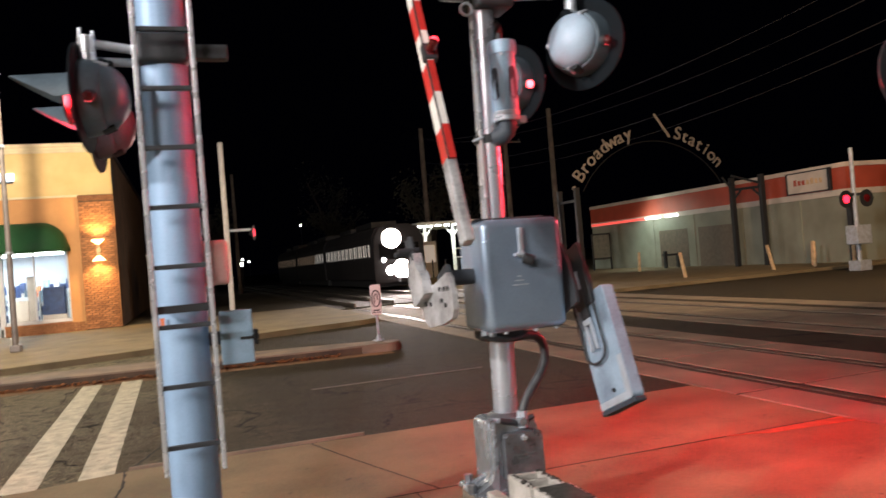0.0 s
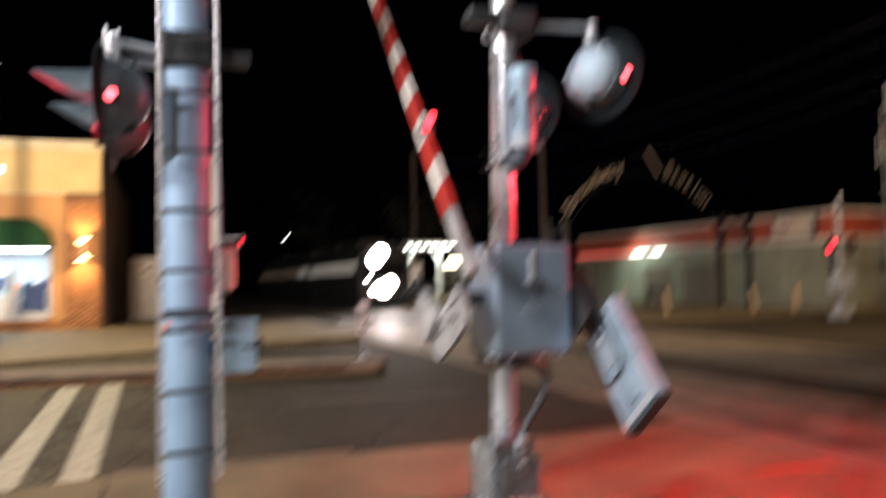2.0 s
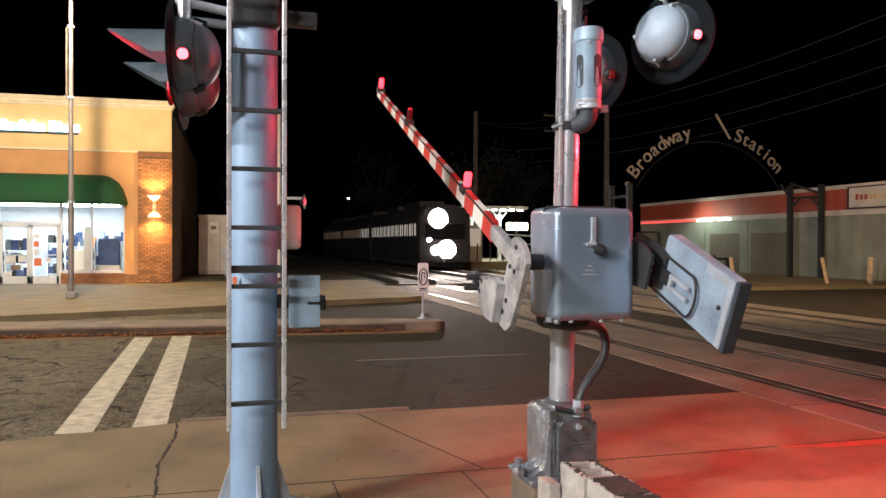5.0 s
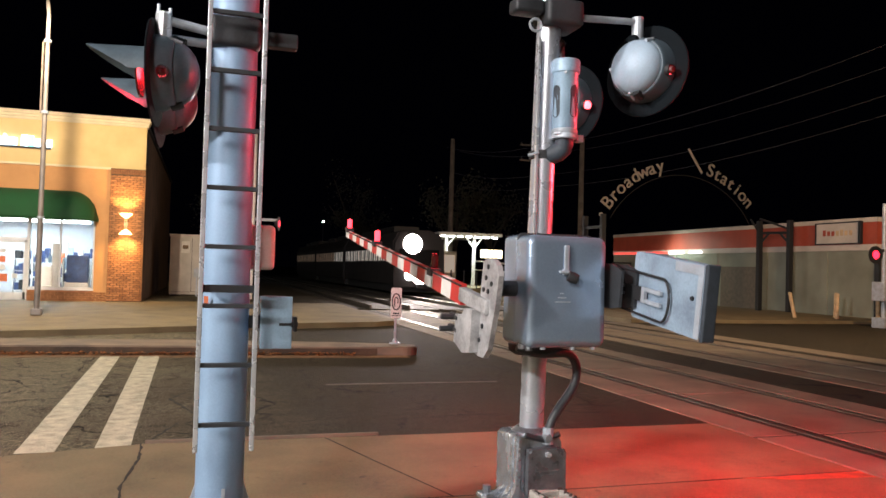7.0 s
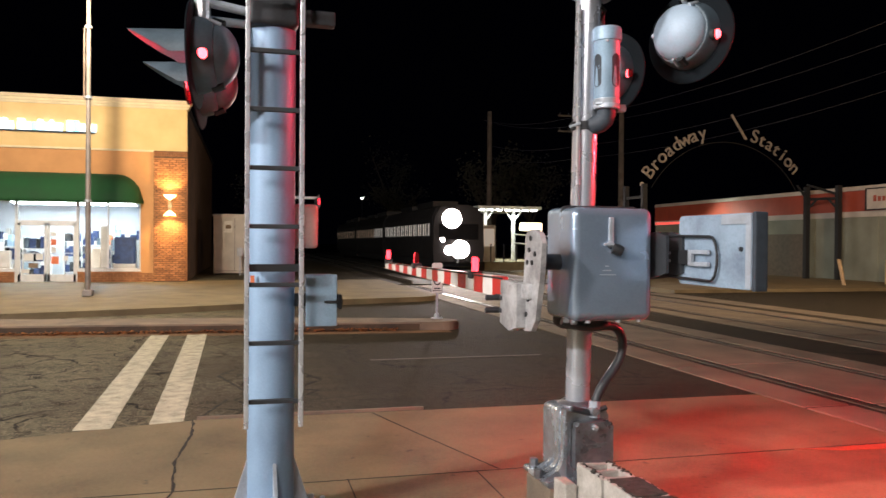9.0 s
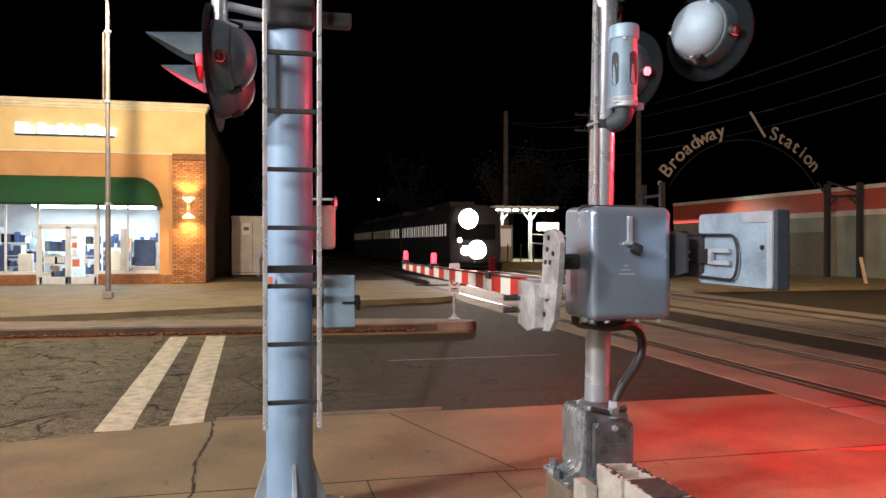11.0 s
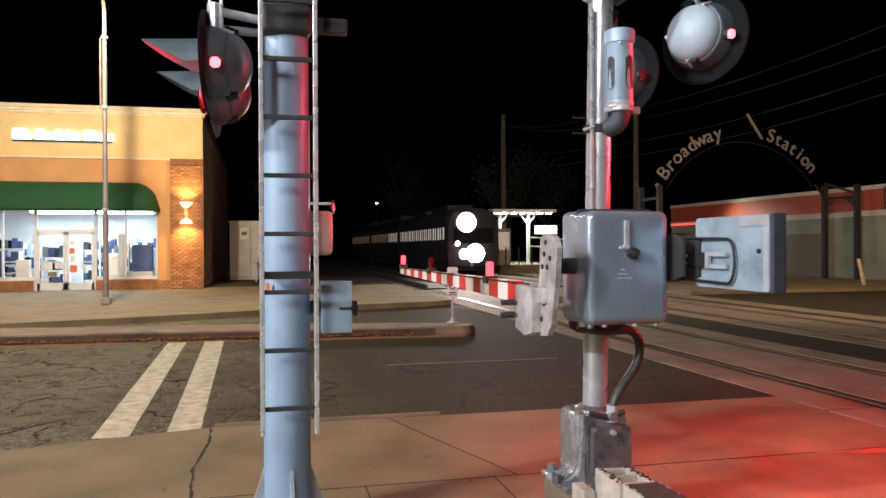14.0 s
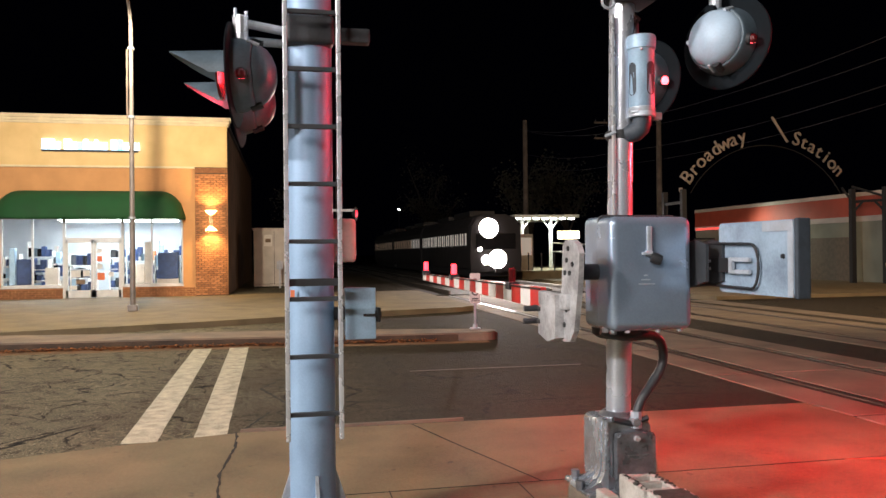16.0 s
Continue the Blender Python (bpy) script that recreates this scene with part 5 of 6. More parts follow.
for x, y, w, h, z, m in ((-9.1, 29.3, 0.7, 0.9, 0.6, NAVY), (-8.1, 29.2, 0.5, 0.6, 0.6, SHEDWHITE), (-5.2, 29.2, 0.45, 0.7, 0.6, PAPER), (-4.2, 29.15, 0.75, 0.95, 0.75, NAVY), (-4.9, 29.25, 0.3, 1.5, 0.6, SHEDWHITE), (-9.35, 29.1, 0.25, 1.3, 0.6, GREYBLUE)):
    dsp = thing("window_display", (x, y, 0.16), "display stand with goods behind the shop window", "display stand", "window displays")
    part("stand", made((x - w / 2, x + w / 2, y - 0.15, y + 0.15, 0.16, z), bevel=0.01), SHEDWHITE, dsp)
    part("goods", made((x - w / 2 + 0.03, x + w / 2 - 0.03, y - 0.12, y + 0.12, z, z + h), bevel=0.03), m, dsp)
# lit sign: plain glowing bars in place of its lettering
lit = thing("shop_sign", (-6.7, FY - 0.1, 5.5), "glowing white channel sign on the yellow wall", "sign")
x = -8.22
rng = random.Random(5)
for k, w in enumerate((0.20, 0.16, 0.15, 0.0, 0.22, 0.15, 0.14, 0.15, 0.16, 0.08, 0.09, 0.15, 0.0, 0.20, 0.14, 0.16, 0.13, 0.16)):
    if w == 0:
        x += 0.10
        continue
    tall = 0.36 if k in (0, 1, 4, 7, 9, 13, 14) else 0.26
    part("sign_bar", made((x, x + w, FY - 0.14, FY - 0.02, 5.30, 5.30 + tall), bevel=0.02), SIGNGREEN if k in (6, 14) else SIGNGLOW, lit, "glowing sign bar")
    x += w + 0.035
part("raceway", made((-8.25, -5.10, FY - 0.06, FY - 0.003, 5.24, 5.30)), BLACK, lit)

# street lamp before the shop
LPX, LPY = -3.95, 21.25
post = thing("street_lamp", (LPX, LPY, 0.13), "tall grey street lamp pole with a banner bracket, lit", "street lamp")
part("pole", rod(bmesh.new(), (LPX, LPY, 0.13), (LPX, LPY, 7.7), 0.072, 0.048, 20), LAMPPOST, post, "", True)
part("base_shoe", made((LPX - 0.12, LPX + 0.12, LPY - 0.12, LPY + 0.12, 0.13, 0.30), bevel=0.03), LAMPPOST, post)
part("arm", tube(bmesh.new(), [(LPX, LPY, 7.55), (LPX, LPY - 0.04, 7.75), (LPX + 0.02, LPY - 0.3, 8.02), (LPX + 0.07, LPY - 0.9, 8.2), (LPX + 0.15, LPY - 2.0, 8.25)], 0.045, 12), LAMPPOST, post, "curved lamp arm", True)
hd = part("lamp_head", lathe(bmesh.new(), (LPX + 0.15, LPY - 2.05, 8.27), (0, 0, -1), [(0.05, -0.08), (0.16, -0.02), (0.22, 0.06), (0.23, 0.10), (0.0, 0.101)], 24), LAMPPOST, post, "", True)
part("lamp_glass", lathe(bmesh.new(), (LPX + 0.15, LPY - 2.05, 8.17), (0, 0, -1), [(0.21, 0.0), (0.19, 0.05), (0.10, 0.09), (0.0, 0.10)], 24), LAMPGLOW, hd, "glowing lamp glass", True)
part("banner_bracket", made((LPX - 0.12, LPX - 0.075, LPY - 0.03, LPY + 0.03, 5.2, 7.0), bevel=0.01), TIMBER, post, "brown banner edge on the pole")
for z in (2.55, 5.2, 7.0):
    part("pole_band", rods(((LPX, LPY, z), (LPX, LPY, z + 0.06)), r=0.088, seg=20), GALV, post, "metal band", )

# white sheet-metal shed beside the shop, and a small meter post
shed = thing("metal_shed", (-0.6, 34.6, 0.13), "white sheet-metal cabinet beside the shop", "cabinet")
part("body", made((-1.40, 0.35, 34.1, 35.6, 0.2, 2.66), bevel=0.02), SHEDWHITE, shed)
part("lid", made((-1.44, 0.39, 34.05, 35.65, 2.66, 2.74), bevel=0.015), SHEDWHITE, shed)
part("door_seam", made((-0.53, -0.515, 34.09, 34.11, 0.3, 2.58), (-1.3, 0.25, 34.09, 34.11, 0.30, 0.315)), BLACK, shed)
part("notice", made((-0.95, -0.62, 34.085, 34.098, 1.95, 2.45)), PAPER, shed, "paper notice with a red mark")
part("notice_mark", made((-0.90, -0.67, 34.08, 34.084, 2.12, 2.28)), CARDBOARD, shed)
for x in (-1.35, 0.15):
    part("skid", made((x, x + 0.15, 34.15, 35.5, 0.13, 0.2)), BLACK, shed)
meter = thing("meter_post", (-0.55, 33.6, 0.13), "small grey utility post before the metal cabinet", "utility post")
part("post", made((-0.32, -0.26, 33.58, 33.64, 0.13, 1.35)), GALV, meter)
part("meter_box", made((-0.42, -0.16, 33.52, 33.62, 0.95, 1.3), bevel=0.02), GALV, meter)

# ---- far crossing signals ----
def far_signal(x, y, z0, face, label, lit, height=4.2):
    root = thing("crossing_signal", (x, y, z0), label, "crossing signal", "far crossing signals")
    part("mast", rod(bmesh.new(), (x, y, z0), (x, y, z0 + height), 0.07, None, 14), GALV, root, "", True)
    part("base", made((x - 0.25, x + 0.25, y - 0.25, y + 0.25, z0, z0 + 0.35), bevel=0.02), GALV, root)
    part("gate_box", made((x - 0.32, x + 0.32, y - 0.30, y + 0.2, z0 + 0.9, z0 + 1.55), bevel=0.04), GALV, root)
    part("crossarm", made((x - 0.55, x + 0.55, y - 0.05, y + 0.05, z0 + 2.55, z0 + 2.65)), DARKSTEEL, root)
    for k, s in enumerate((-0.45, 0.45)):
        c = (x + s, y + 0.07 * face, z0 + 2.45)
        hd = part("lamp_head", lathe(bmesh.new(), c, (0, face, 0), [(0.1, -0.15), (0.2, 0.0), (0.30, 0.0), (0.30, 0.02), (0.15, 0.02)], 20), BLACK, root, "", True)
        part("lens", lathe(bmesh.new(), (c[0], c[1] + 0.03 * face, c[2]), (0, face, 0), [(0.14, 0.0), (0.08, 0.02), (0.0, 0.025)], 16), LENS if k == lit else DARKLENS, hd, "red signal lens")
    return root


# the first signal is unseen, added to carry the red light from the right
far_signal(5.05, 3.45, 0.028, 1, "unseen crossing signal added on the near footway for its red light", 0)
far_signal(21.9, 20.2, 0.0, -1, "crossing signal with red lamps beside the station building", 0)
fs = thing("crossing_signal", (1.80, 32.1, 0.13), "white crossing signal mast with a gate box beyond the street", "crossing signal", "far crossing signals")
part("mast", rod(bmesh.new(), (1.80, 32.1, 0.13), (1.80, 32.1, 7.0), 0.11, None, 14), STRIPE_W, fs, "", True)
part("lamp_arm", made((1.8, 2.9, 32.05, 32.15, 3.35, 3.45)), GALV, fs)
hd = part("lamp_head", lathe(bmesh.new(), (2.85, 32.0, 3.25), (0.9, -0.3, 0), [(0.1, -0.15), (0.2, 0.0), (0.30, 0.0), (0.30, 0.02), (0.15, 0.02)], 20), BLACK, fs, "", True)
part("lens", lathe(bmesh.new(), (2.88, 31.98, 3.25), (0.9, -0.3, 0), [(0.14, 0.0), (0.08, 0.02), (0.0, 0.025)], 16), LENS, hd, "red signal lens")

# ---- station building ----
WX = 25.0
stn = thing("station_building", (WX, 24, 0.11), "long low commercial building with pale green walls and a red fascia", "building")
part("side_wall", made((WX, WX + 0.3, 23.4, 43.5, 0.11, 2.78)), BLDG_GREEN, stn, "pale green masonry wall")
part("front_wall", made((WX + 0.3, 50, 23.4, 23.7, 0.11, 2.78)), BLDG_GREEN, stn, "pale green masonry wall")
part("lower_band", made((WX - 0.05, WX + 0.3, 23.35, 43.5, 2.78, 3.02), (WX + 0.3, 50, 23.35, 23.7, 2.78, 3.02)), BLDG_WHITE, stn, "white band")
part("fascia", made((WX - 0.03, WX + 0.3, 23.37, 43.5, 3.02, 3.90), (WX + 0.3, 50, 23.37, 23.7, 3.02, 3.90)), BLDG_RED, stn, "red fascia")
part("upper_band", made((WX - 0.07, WX + 0.32, 23.33, 43.5, 3.90, 4.08), (WX + 0.32, 50, 23.33, 23.7, 3.90, 4.08), bevel=0.01), BLDG_WHITE, stn, "white coping band")
part("roof", made((WX + 0.3, 50, 23.7, 43.5, 3.7, 3.8)), TRAINROOF, stn)
part("corner_pillar", made((WX - 0.12, WX + 0.0, 23.2, 23.4, 0.11, 2.78)), DARKSTEEL, stn)
part("strip_light", made((WX - 0.12, WX - 0.05, 37.4, 43.3, 2.82, 2.92)), glow("red_strip", (1.0, 0.10, 0.08), 1.2), stn, "lit red strip along the eaves")
part("eaves_lamp", made((WX - 0.16, WX - 0.06, 34.3, 35.3, 2.80, 2.90), (WX - 0.16, WX - 0.06, 35.9, 37.2, 2.80, 2.90), bevel=0.02), WHITESTRIP, stn, "white lamp under the eaves")
for y in (26.0, 29.6, 33.2, 36.8):
    part("pilaster", made((WX - 0.05, WX, y - 0.16, y + 0.16, 0.11, 2.78)), BLDG_GREEN, stn)
for y0, y1 in ((30.0, 32.8), (33.7, 36.2)):
    part("door_panel", made((WX - 0.02, WX, y0, y1, 0.11, 2.1)), material("brown_panel", (0.16, 0.13, 0.10), 0.7), stn, "brown shutter panel")
board = thing("wall_sign", (WX - 0.1, 25.5, 3.4), "framed cream signboard on the red fascia", "sign")
part("board", made((WX - 0.10, WX - 0.035, 24.1, 26.4, 3.08, 3.92), bevel=0.01), BLDG_WHITE, board)
part("frame", made((WX - 0.13, WX - 0.10, 24.05, 26.45, 3.04, 3.09), (WX - 0.13, WX - 0.10, 24.05, 26.45, 3.91, 3.96), (WX - 0.22, WX - 0.10, 23.98, 24.11, 3.04, 3.96), (WX - 0.13, WX - 0.10, 26.39, 26.45, 3.04, 3.96)), BLACK, board)
for k in range(7):
    part("legend_bar", made((WX - 0.106, WX - 0.099, 24.50 + 0.23 * k, 24.66 + 0.23 * k, 3.40, 3.60 + 0.05 * (k in (2, 6))), bevel=0.002), BOLLARD if k < 4 else BLDG_RED, board, "faded plain bar in place of a letter")

# cabinet with a glowing edge and a notice frame at the far end of the wall
kiosk = thing("notice_case", (23.6, 41.5, 0.11), "dark framed notice case on legs", "notice case")
part("frame", made((23.2, 23.28, 40.5, 40.6, 0.11, 2.3), (24.4, 24.48, 40.5, 40.6, 0.11, 2.3), (23.2, 24.48, 40.5, 40.6, 2.2, 2.3), (23.2, 24.48, 40.5, 40.6, 0.75, 0.83)), BLACK, kiosk)
part("panel", made((23.28, 24.4, 40.53, 40.57, 0.83, 2.2)), material("dull_notice", (0.18, 0.19, 0.16), 0.6), kiosk)

# ---- arched sign over the platform way ----
arch = thing("arched_sign", (20.8, 30.06, 0.11), "dark steel arch with gilt letters spelling Broadway Station", "sign")
for x, y in ((23.9, 28.7), (24.5, 27.5), (16.35, 29.4), (16.35, 31.0)):
    part("post", made((x - 0.10, x + 0.10, y - 0.10, y + 0.10, 0.11, 4.15)), BLACK, arch, "dark steel post")
part("top_beam", rods(((23.9, 28.7, 3.60), (24.5, 27.5, 3.60)), r=0.06, seg=8), BLACK, arch)
part("top_beam", made((16.3, 16.4, 29.4, 31.0, 3.55, 3.66)), BLACK, arch)
part("brace", rods(((23.9, 28.7, 3.1), (24.1, 28.3, 3.6)), ((24.5, 27.5, 3.1), (24.3, 27.9, 3.6)), ((23.9, 28.7, 4.25), (24.5, 27.5, 3.75)), ((23.9, 28.7, 3.6), (23.4, 28.7, 4.2)), r=0.05, seg=8), BLACK, arch)
CX, CZR, RAD = 20.8, 1.9, 4.78
for dr in (-0.50,):
    part("arch_bar", tube(bmesh.new(), [(CX + (RAD + dr) * math.cos(radians(a)), 30.12, CZR + (RAD + dr) * math.sin(radians(a))) for a in range(30, 151, 6)], 0.022, 8), NIGHTSTEEL, arch, "dark arch bar", True)
part("tick", rods(((21.03, 30.06, 7.42), (21.78, 30.06, 6.33)), r=0.055, seg=8), LETTER, arch, "slanted gilt bar")
part("pin", lathe(bmesh.new(), (16.57, 30.0, 4.17), (0, -1, 0), [(0.10, 0.0), (0.10, 0.05), (0.0, 0.07)], 14), LETTER, arch)


def letter(ch, ang):
    cu = bpy.data.curves.new("letter", "FONT")
    cu.body, cu.size, cu.extrude, cu.align_x, cu.align_y = ch, 0.86, 0.03, "CENTER", "CENTER"
    tmp = bpy.data.objects.new("letter", cu)
    scene.collection.objects.link(tmp)
    me = bpy.data.meshes.new_from_object(tmp.evaluated_get(bpy.context.evaluated_depsgraph_get()))
    bpy.data.objects.remove(tmp)
    a = radians(ang)
    me.transform(Matrix.Translation((CX + RAD * math.cos(a) - 20.8, 0, CZR + RAD * math.sin(a) - 0.11)) @ Matrix.Rotation(-(a - math.pi / 2), 4, "Y") @ Matrix.Rotation(radians(90), 4, "X"))
    me.materials.append(LETTER)
    ob = new("letter", me)
    ob.parent = arch


for k, ch in enumerate("Broadway"):
    letter(ch, 144.0 - k * 5.55)
for k, ch in enumerate("Station"):
    letter(ch, 72.5 - k * 5.05)

# bollards before the building, some leaning
for x, y, lx, ly in ((21.6, 33.2, 0.05, 0.0), (17.9, 24.4, -0.16, 0.0), (21.4, 23.7, -0.24, 0.0), (22.8, 23.1, 0.02, 0.0), (23.6, 24.0, 0.03, 0.0), (23.9, 22.3, 0.0, 0.0)):
    bo = thing("bollard", (x, y, 0.11), "faded yellow wooden bollard, leaning" if abs(lx) > 0.1 else "faded yellow wooden bollard", "bollard", "bollards")
    part("post", rod(bmesh.new(), (x, y, 0.10), (x + lx, y + ly, 1.05), 0.07, 0.065, 12), BOLLARD, bo, "", True)
    part("cap", rod(bmesh.new(), (x + lx, y + ly, 1.045), (x + lx, y + ly, 1.07), 0.06, 0.03, 12), BOLLARD, bo)
# bench-like bracket by the wall
br = thing("bench", (23.9, 34.0, 0.11), "small dark bench by the wall", "bench")
part("seat", made((23.6, 24.6, 33.8, 34.1, 0.75, 0.85)), BLACK, br)
part("leg", made((23.65, 23.75, 33.85, 34.05, 0.11, 1.0)), BLACK, br)
part("leg", made((24.4, 24.5, 33.85, 34.05, 0.11, 0.75)), BLACK, br)

# lattice tower and tall mast at the far side
tower = thing("lattice_mast", (26.5, 21.5, 0.11), "tall steel signal tower with brackets", "signal tower")
for x in (26.2, 26.9):
    part("leg", made((x - 0.10, x + 0.10, 21.4, 21.6, 0.11, 9.0)), GALV, tower, "steel tower leg")
part("ladder_rail", made((25.55, 25.60, 21.3, 21.35, 0.3, 8.0)), GALV, tower)
for z in (1.5, 3.1, 4.7, 6.3):
    part("bracket", made((25.5, 26.9, 21.38, 21.44, z, z + 0.08)), GALV, tower)
part("antenna", rods(((25.4, 21.4, 5.6), (25.4, 21.4, 6.9)), r=0.03), GALV, tower)

# ---- train ----
train = thing("train", (10.5, 38, 0.19), "dark light-rail train standing with bright headlights", "train")
TX = 10.5
for n in range(3):
    y0 = 38.0 + n * 14.4
    y1 = y0 + 14.0
    bm = bmesh.new()
    sec = [(-1.32, 0.75), (-1.36, 1.2), (-1.36, 2.9), (-1.15, 3.35), (-0.6, 3.55), (0.6, 3.55), (1.15, 3.35), (1.36, 2.9), (1.36, 1.2), (1.32, 0.75)]
    slab(bm, [(TX + a, b) for a, b in sec], "y", y0, y1)
    car = part("car_body", bm, TRAINBODY, train, "dark metal rail car")
    part("underframe", made((TX - 1.15, TX + 1.15, y0 + 0.4, y1 - 0.4, 0.35, 0.75)), BLACK, car)
    part("roof_gear", made((TX - 0.7, TX + 0.7, y0 + 2.5, y0 + 6.5, 3.55, 3.85), (TX - 0.7, TX + 0.7, y0 + 8, y0 + 11.5, 3.55, 3.8)), TRAINROOF, car)
    for k in range(11):
        yy = y0 + 0.55 + k * 1.2
        lit = n == 0 or (n == 1 and k < 3)
        for sx in (-1, 1):
            xs = (TX + sx * 1.36, TX + sx * 1.375)
            xf = (TX + sx * 1.36, TX + sx * 1.385)
            w = part("window", made((min(xs), max(xs), yy, yy + 0.92, 1.95, 2.58)), TRAINWIN if lit else TRAINDIM, car, "lit car window" if lit else "dimly lit car window")
            part("mullion", made((min(xf), max(xf), yy + 0.30, yy + 0.60, 1.80, 2.62)), TRAINBODY, w)
bm = bmesh.new()
slab(bm, [(TX - 1.32, 0.6), (TX - 1.36, 1.2), (TX - 1.30, 2.9), (TX - 1.0, 3.4), (TX + 1.0, 3.4), (TX + 1.30, 2.9), (TX + 1.36, 1.2), (TX + 1.32, 0.6)], "y", 37.75, 38.0)
front = part("cab_front", bm, TRAINBODY, train, "dark cab front with headlights")
part("windscreen", made((TX - 1.05, TX + 1.05, 37.73, 37.76, 1.75, 2.55), bevel=0.005), SCREEN, front, "dark windscreen")
# the large discs are oversized, so that the headlights' glare is in the shape
for x, z, r in ((TX - 0.38, 2.82, 0.50), (TX - 0.85, 1.74, 0.11), (TX - 0.52, 1.20, 0.24), (TX + 0.08, 1.24, 0.48)):
    part("headlight", lathe(bmesh.new(), (x, 37.74, z), (0, -1, 0), [(r, 0.0), (r * 0.95, 0.03), (r * 0.6, 0.08), (0.0, 0.1)], 24), HEADLIGHT, front, "bright white headlight disc, widened to hold its glare", True)
part("coupler", made((TX - 0.15, TX + 0.15, 37.2, 37.75, 0.55, 0.8), bevel=0.03), BLACK, front)

# ---- platform shelter, poles and wires ----
shel = thing("platform_shelter", (15.2, 45, 0.11), "white lit platform shelter with a flat roof", "shelter")
part("platform", made((12.6, 17.4, 40.0, 64, 0.05, 0.55), bevel=0.02), CONCRETE, shel, "raised concrete platform")
part("roof", made((13.2, 17.2, 43.2, 50, 3.62, 3.80), bevel=0.03), FRAMEW, shel, "flat white roof")
for x in (13.9, 15.7):
    part("post", made((x - 0.09, x + 0.09, 44.0, 44.18, 0.55, 3.62), bevel=0.01), FRAMEW, shel)
    part("brace", rods(((x, 44.09, 2.9), (x - 0.55, 44.09, 3.6)), ((x, 44.09, 2.9), (x + 0.55, 44.09, 3.6)), r=0.05, seg=8), FRAMEW, shel)
for k in range(7):
    part("tube_light", made((13.3 + 0.55 * k, 13.65 + 0.55 * k, 43.4, 43.5, 3.52, 3.60)), PLATGLOW, shel, "lit tube under the roof")
for z in (1.0, 1.5):
    part("railing", rods(((15.0, 40.6, z + 0.55), (17.4, 40.6, z + 0.45)), ((14.6, 41.0, z + 0.6), (17.4, 43.0, z + 0.5)), r=0.035, seg=8), FRAMEW, shel, "pale handrail")
for k in range(6):
    part("fence_post", made((13.0 + 0.75 * k, 13.06 + 0.75 * k, 40.2, 40.26, 0.55, 1.55)), DARKSTEEL, shel)
cab = thing("platform_kiosk", (13.3, 42, 0.55), "pale ticket cabinet on the platform", "cabinet")
part("body", made((12.75, 13.7, 41.4, 42.2, 0.55, 2.6), bevel=0.03), SHEDWHITE, cab)
part("lit_panel", made((12.85, 13.6, 41.385, 41.4, 1.4, 2.4)), TRAINWIN, cab)
lb = thing("platform_lamp", (15.82, 41.5, 0.11), "lit oblong lamp on a short post beyond the tracks", "lamp")
part("post", rods(((15.82, 41.5, 0.11), (15.82, 41.5, 2.36)), r=0.05), DARKSTEEL, lb)
part("lamp_box", made((15.17, 16.46, 41.3, 41.5, 2.31, 2.76), bevel=0.05), glow("warm_lamp_box", (1.0, 0.85, 0.55), 7.0), lb, "warm glowing lamp box")


def utility_pole(x, y, h, r, arms, label):
    p = thing("utility_pole", (x, y, 0.0), label, "utility pole", "utility poles")
    part("pole", rod(bmesh.new(), (x, y, -0.05), (x, y, h), r, r * 0.72, 14), TIMBER, p, "", True)
    for z in arms:
        part("crossarm", made((x - 1.1, x + 1.1, y - 0.05, y + 0.05, h - z, h - z + 0.1)), TIMBER, p)
        for k in (-1.0, -0.4, 0.4, 1.0):
            part("insulator", rods(((x + k, y, h - z + 0.1), (x + k, y, h - z + 0.25)), r=0.04, seg=8), DARKSTEEL, p)


utility_pole(15.88, 49.5, 10.5, 0.20, (), "wooden utility pole beyond the station platform")
utility_pole(20.5, 46.0, 10.4, 0.19, (0.6, 1.6), "wooden utility pole with crossarms by the tracks")
utility_pole(21.8, 42.0, 10.2, 0.19, (), "wooden utility pole by the tracks")
utility_pole(4.0, 62.0, 9.5, 0.16, (), "distant wooden utility pole")


def wire(a, b, sag):
    a, b = Vector(a), Vector(b)
    pts = [a.lerp(b, k / 20) - Vector((0, 0, sag * 4 * (k / 20) * (1 - k / 20))) for k in range(21)]
    solo("overhead_wire", tube(bmesh.new(), pts, 0.013, 5), WIRE, "thin overhead wire between poles", "wire", "overhead wires")


for dz, dx in ((9.9, -0.9), (9.7, 0.9), (8.2, 0.0), (7.4, 0.0)):
    wire((15.88 + dx * 0.5, 49.5, dz), (20.5 + dx, 46.0, dz - 0.3), 0.3)
    wire((20.5 + dx, 46.0, dz - 0.3), (27.5 + dx, 19.0, dz + 1.9), 0.9)

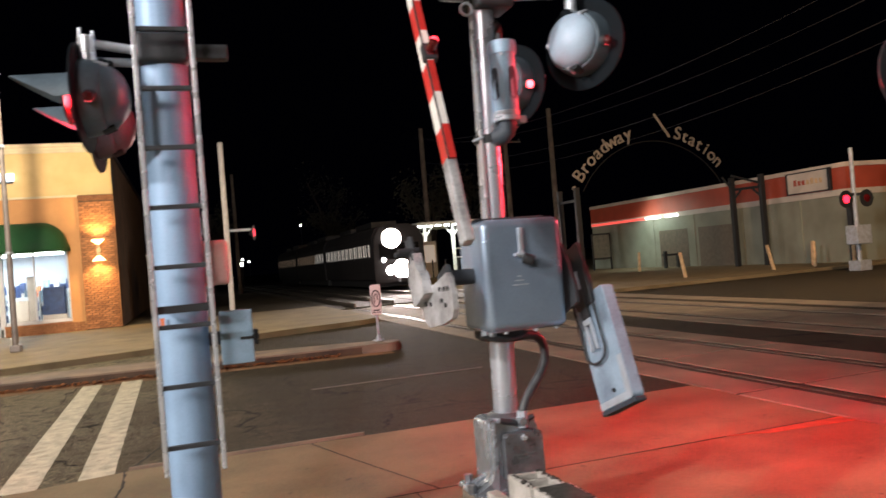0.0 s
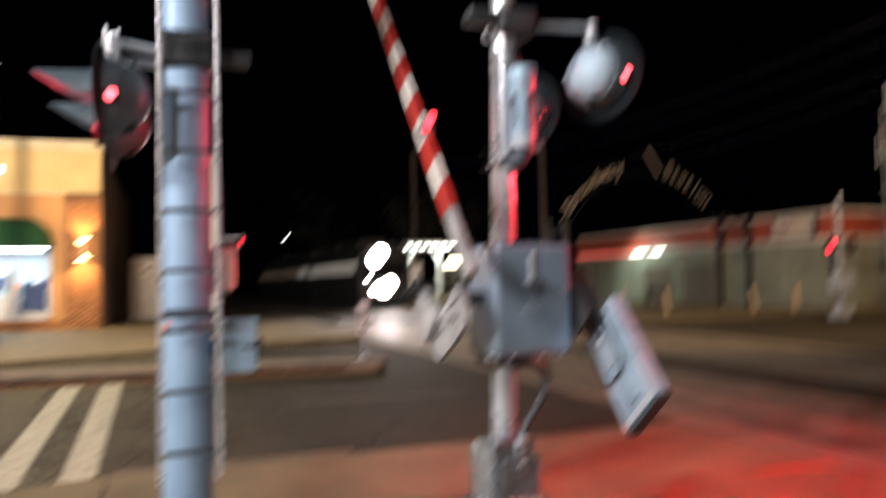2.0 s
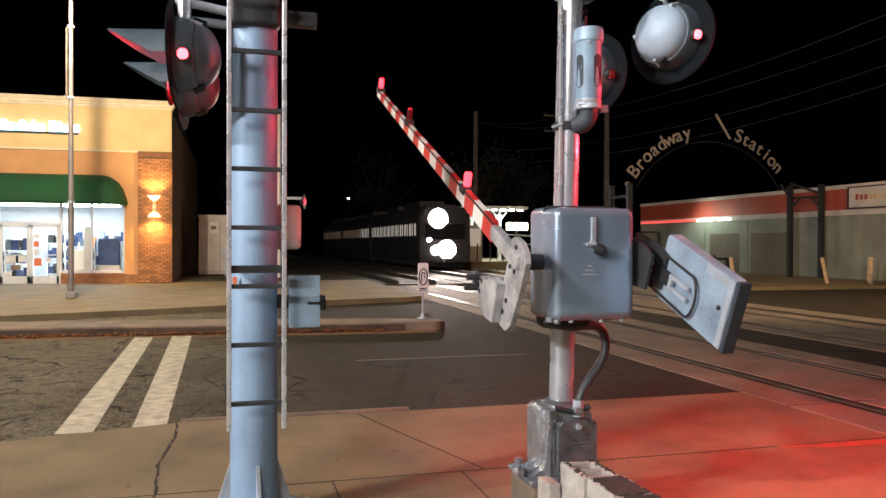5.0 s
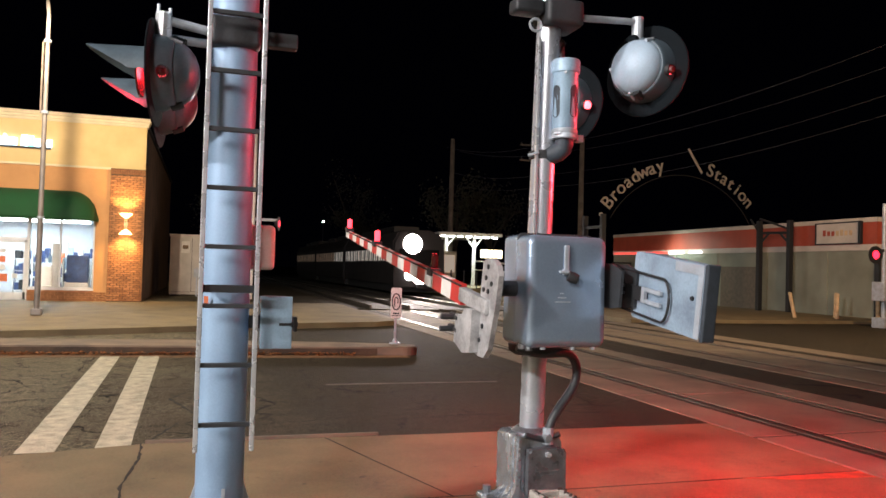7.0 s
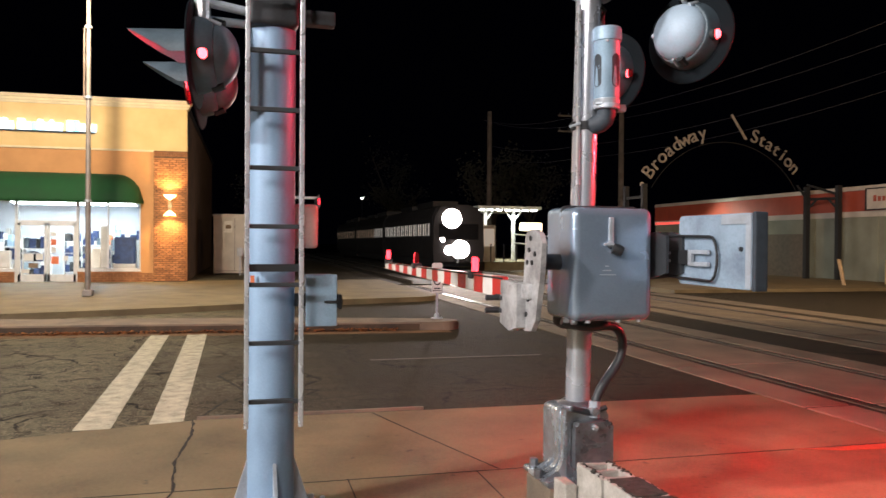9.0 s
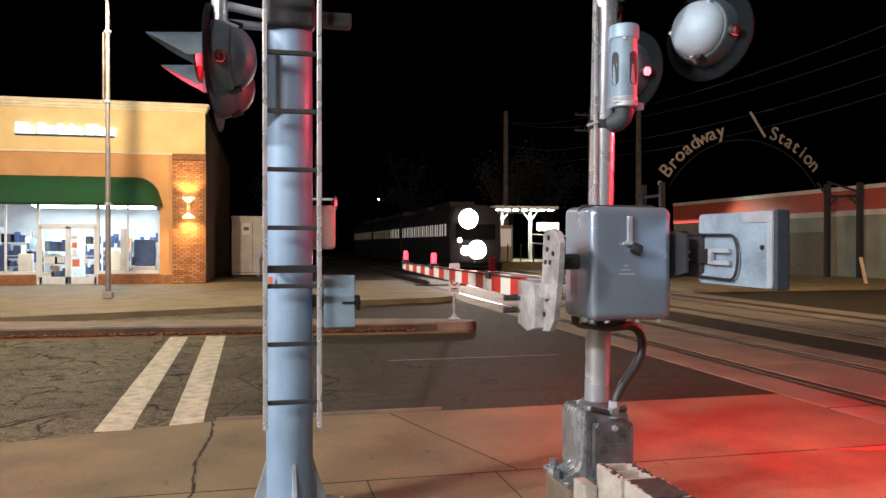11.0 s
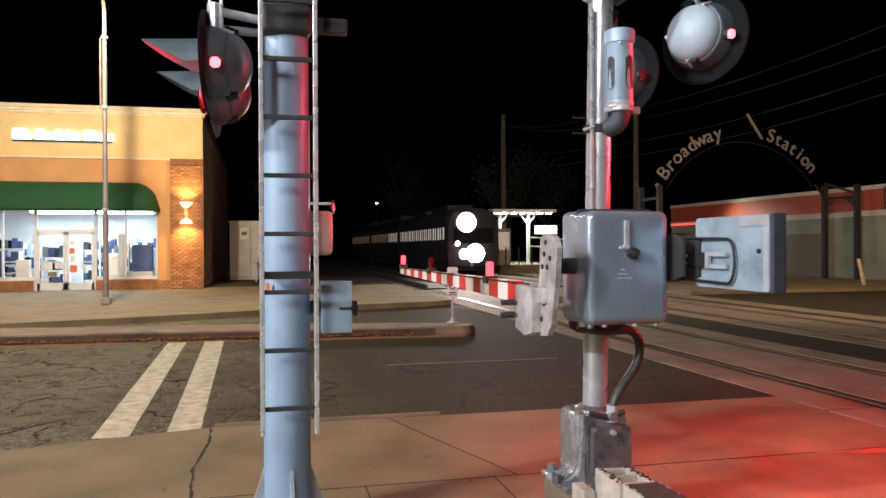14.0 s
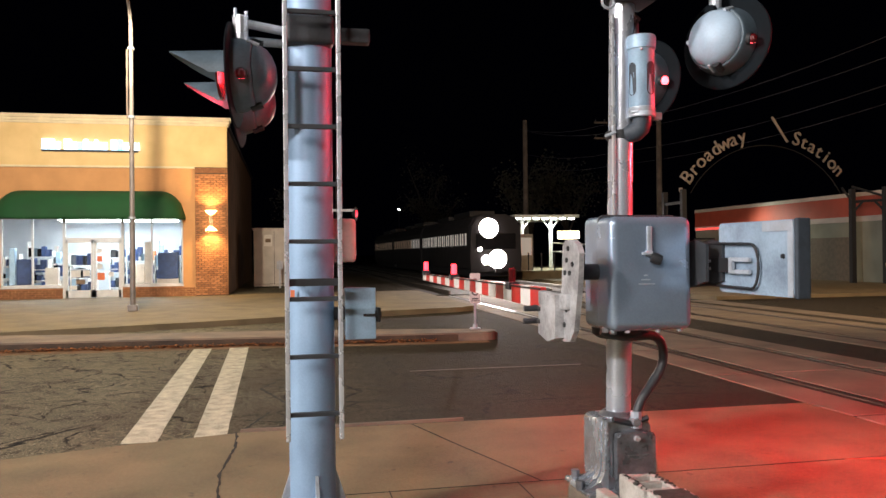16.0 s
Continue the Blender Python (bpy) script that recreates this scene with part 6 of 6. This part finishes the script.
# distant trees behind the station, bare and dark
def tree(x, y, h, seed, label):
    r = random.Random(seed)
    t = thing("tree", (x, y, 0.0), label, "tree", "distant trees")
    bm = bmesh.new()
    rod(bm, (x, y, -0.1), (x, y, h * 0.45), 0.28, 0.18, 10)
    tips = []
    for k in range(9):
        a = 6.28 * k / 9 + r.uniform(-0.3, 0.3)
        base = Vector((x, y, h * r.uniform(0.25, 0.45)))
        tip = base + Vector((math.cos(a) * h * 0.24, math.sin(a) * h * 0.24, h * r.uniform(0.2, 0.5)))
        rod(bm, base, tip, 0.11, 0.04, 7)
        tips.append((base, tip))
        for _ in range(3):
            q = base.lerp(tip, r.uniform(0.4, 0.95))
            e = q + Vector((r.uniform(-1, 1), r.uniform(-1, 1), r.uniform(0.2, 1))) * h * 0.12
            rod(bm, q, e, 0.04, 0.015, 5)
            tips.append((q, e))
    part("trunk", bm, BARK, t)
    vs, fs = [], []
    for _ in range(1500):
        b, e = r.choice(tips)
        c = b.lerp(e, r.uniform(0.3, 1.1)) + Vector((r.gauss(0, 1), r.gauss(0, 1), r.gauss(0, 1))) * h * 0.045
        u = Vector((r.gauss(0, 1), r.gauss(0, 1), r.gauss(0, 1))).normalized() * r.uniform(0.07, 0.16)
        w = u.cross(Vector((r.gauss(0, 1), r.gauss(0, 1), r.gauss(0, 1)))).normalized() * 0.09
        i = len(vs)
        vs += [c - u, c + w, c + u, c - w]
        fs.append((i, i + 1, i + 2, i + 3))
    me = bpy.data.meshes.new("crown")
    me.from_pydata(vs, [], fs)
    for v in me.vertices:
        v.co -= Vector((x, y, 0.0))
    me.materials.append(TREE)
    ob = new("crown", me)
    ob.parent = t


tree(19.0, 58.0, 10.0, 1, "dark distant tree behind the station")
tree(23.5, 62.0, 11.0, 2, "dark distant tree behind the station")
tree(2.0, 70.0, 9.0, 3, "dark distant tree beside the railway")
tree(14.0, 75.0, 11.0, 4, "dark distant tree behind the station")

# distant lamps beside the railway
for x, y, z in ((3.2, 60, 2.2), (4.5, 66, 2.4), (6.2, 90, 3.2), (7.4, 96, 3.0), (13.1, 90, 6.7), (5.4, 80, 2.4), (2.6, 75, 2.6)):
    dl = thing("distant_lamp", (x, y, 0.0), "small distant lamp on a post beside the railway", "lamp", "distant lamps")
    part("post", rods(((x, y, 0.0), (x, y, z)), r=0.05, seg=6), DARKSTEEL, dl)
    part("globe", lathe(bmesh.new(), (x, y, z), (0, 0, 1), [(0.02, 0.0), (0.13, 0.06), (0.13, 0.16), (0.02, 0.22)], 10), FARGLOW, dl, "glowing lamp globe")

# ---- brick pieces of the shop ----
bm = box(bmesh.new(), -0.0975, 0.0975, -0.012, 0.012, -0.032, 0.032, 0.004, 1)
me = bpy.data.meshes.new("brick")
bm.to_mesh(me)
bm.free()
me.materials.append(BRICK)


def bricks(parent, x0, x1, z0, z1, y, limit):
    """Running bond with half bricks at the ends; the courses past the limit are one mesh."""
    count = 0
    rest = bmesh.new()
    for r in range(int((z1 - z0) / 0.0762)):
        z = z0 + 0.036 + r * 0.0762
        x = x0 - (0.107 if r % 2 else 0.0)
        while x < x1 - 0.04:
            a, b = max(x, x0), min(x + 0.203, x1)
            if b - a > 0.19 and count < limit:
                ob = new("brick", me)
                ob.parent = parent
                ob.location = Vector(((a + b) / 2, y, z)) - ORIGIN[parent]
                count += 1
            elif b - a > 0.03:
                box(rest, a + 0.005, b - 0.005, y - 0.012, y + 0.012, z - 0.032, z + 0.032)
            x += 0.2135
    part("brickwork", rest, BRICK, parent, "cut and upper bricks")["kind"] = "stuff"


bricks(pier, -3.19, SX + 0.01, 0.16, 4.53, FY - 0.056, 300)
bricks(shop, -5.66, -3.19, 0.14, 0.49, FY + 0.012, 0)
bricks(shop, -12.0, -7.62, 0.14, 0.49, FY + 0.012, 0)
# soldier course at the head of the pier
bm = bmesh.new()
for k in range(15):
    box(bm, -3.185 + 0.0757 * k, -3.185 + 0.0757 * k + 0.064, FY - 0.068, FY - 0.05, 4.54, 4.72, 0.004, 1)
part("soldier_course", bm, BRICK, pier, "upright bricks at the pier's head")


# ---- what moves ----
def motions():
    swing = ((0, 68.0), (0.5, 63.1), (1, 58.3), (1.5, 53.2), (2, 49.2), (2.5, 44.8), (3, 39.8), (3.5, 35.0), (4, 30.3), (4.2, 28.6), (5.2, 20.6), (6.3, 12.3), (6.5, 10.9), (7, 7.3), (7.5, 4.0), (8, 1.2), (8.5, 0.3), (9, 0.2), (16, 0.2))
    for ob, hinge in ((arm, HINGE), (crank, PIVOT)):
        off = hinge - ORIGIN[gate]
        walk(ob, [(t, pose(off.x, off.y, off.z, a, 0, 0)) for t, a in swing])
    for ob, at, group in FLASHERS:
        lit, t = group == "A", 0.52
        angle = 0 if lit else 180
        rows = [(0.0, pose(*at, 0, 0, angle))]
        while t < 15.9:
            for k in range(4):
                rows.append((t - 0.05 + 0.0333 * k, pose(*at, 0, 0, angle + 60 * k)))
            angle += 180
            t += 0.66
        rows.append((16.0, pose(*at, 0, 0, angle)))
        walk(ob, rows)
    # the lamps flash in turn: an added disc hides each lit lens for half of the beat
    for ob, at, axis, group in LENSHIDERS:
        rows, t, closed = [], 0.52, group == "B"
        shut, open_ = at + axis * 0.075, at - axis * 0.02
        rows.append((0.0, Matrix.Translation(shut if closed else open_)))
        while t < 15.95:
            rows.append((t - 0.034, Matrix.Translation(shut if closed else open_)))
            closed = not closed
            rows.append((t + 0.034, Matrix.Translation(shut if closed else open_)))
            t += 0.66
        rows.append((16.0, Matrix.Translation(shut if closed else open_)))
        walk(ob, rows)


motions()
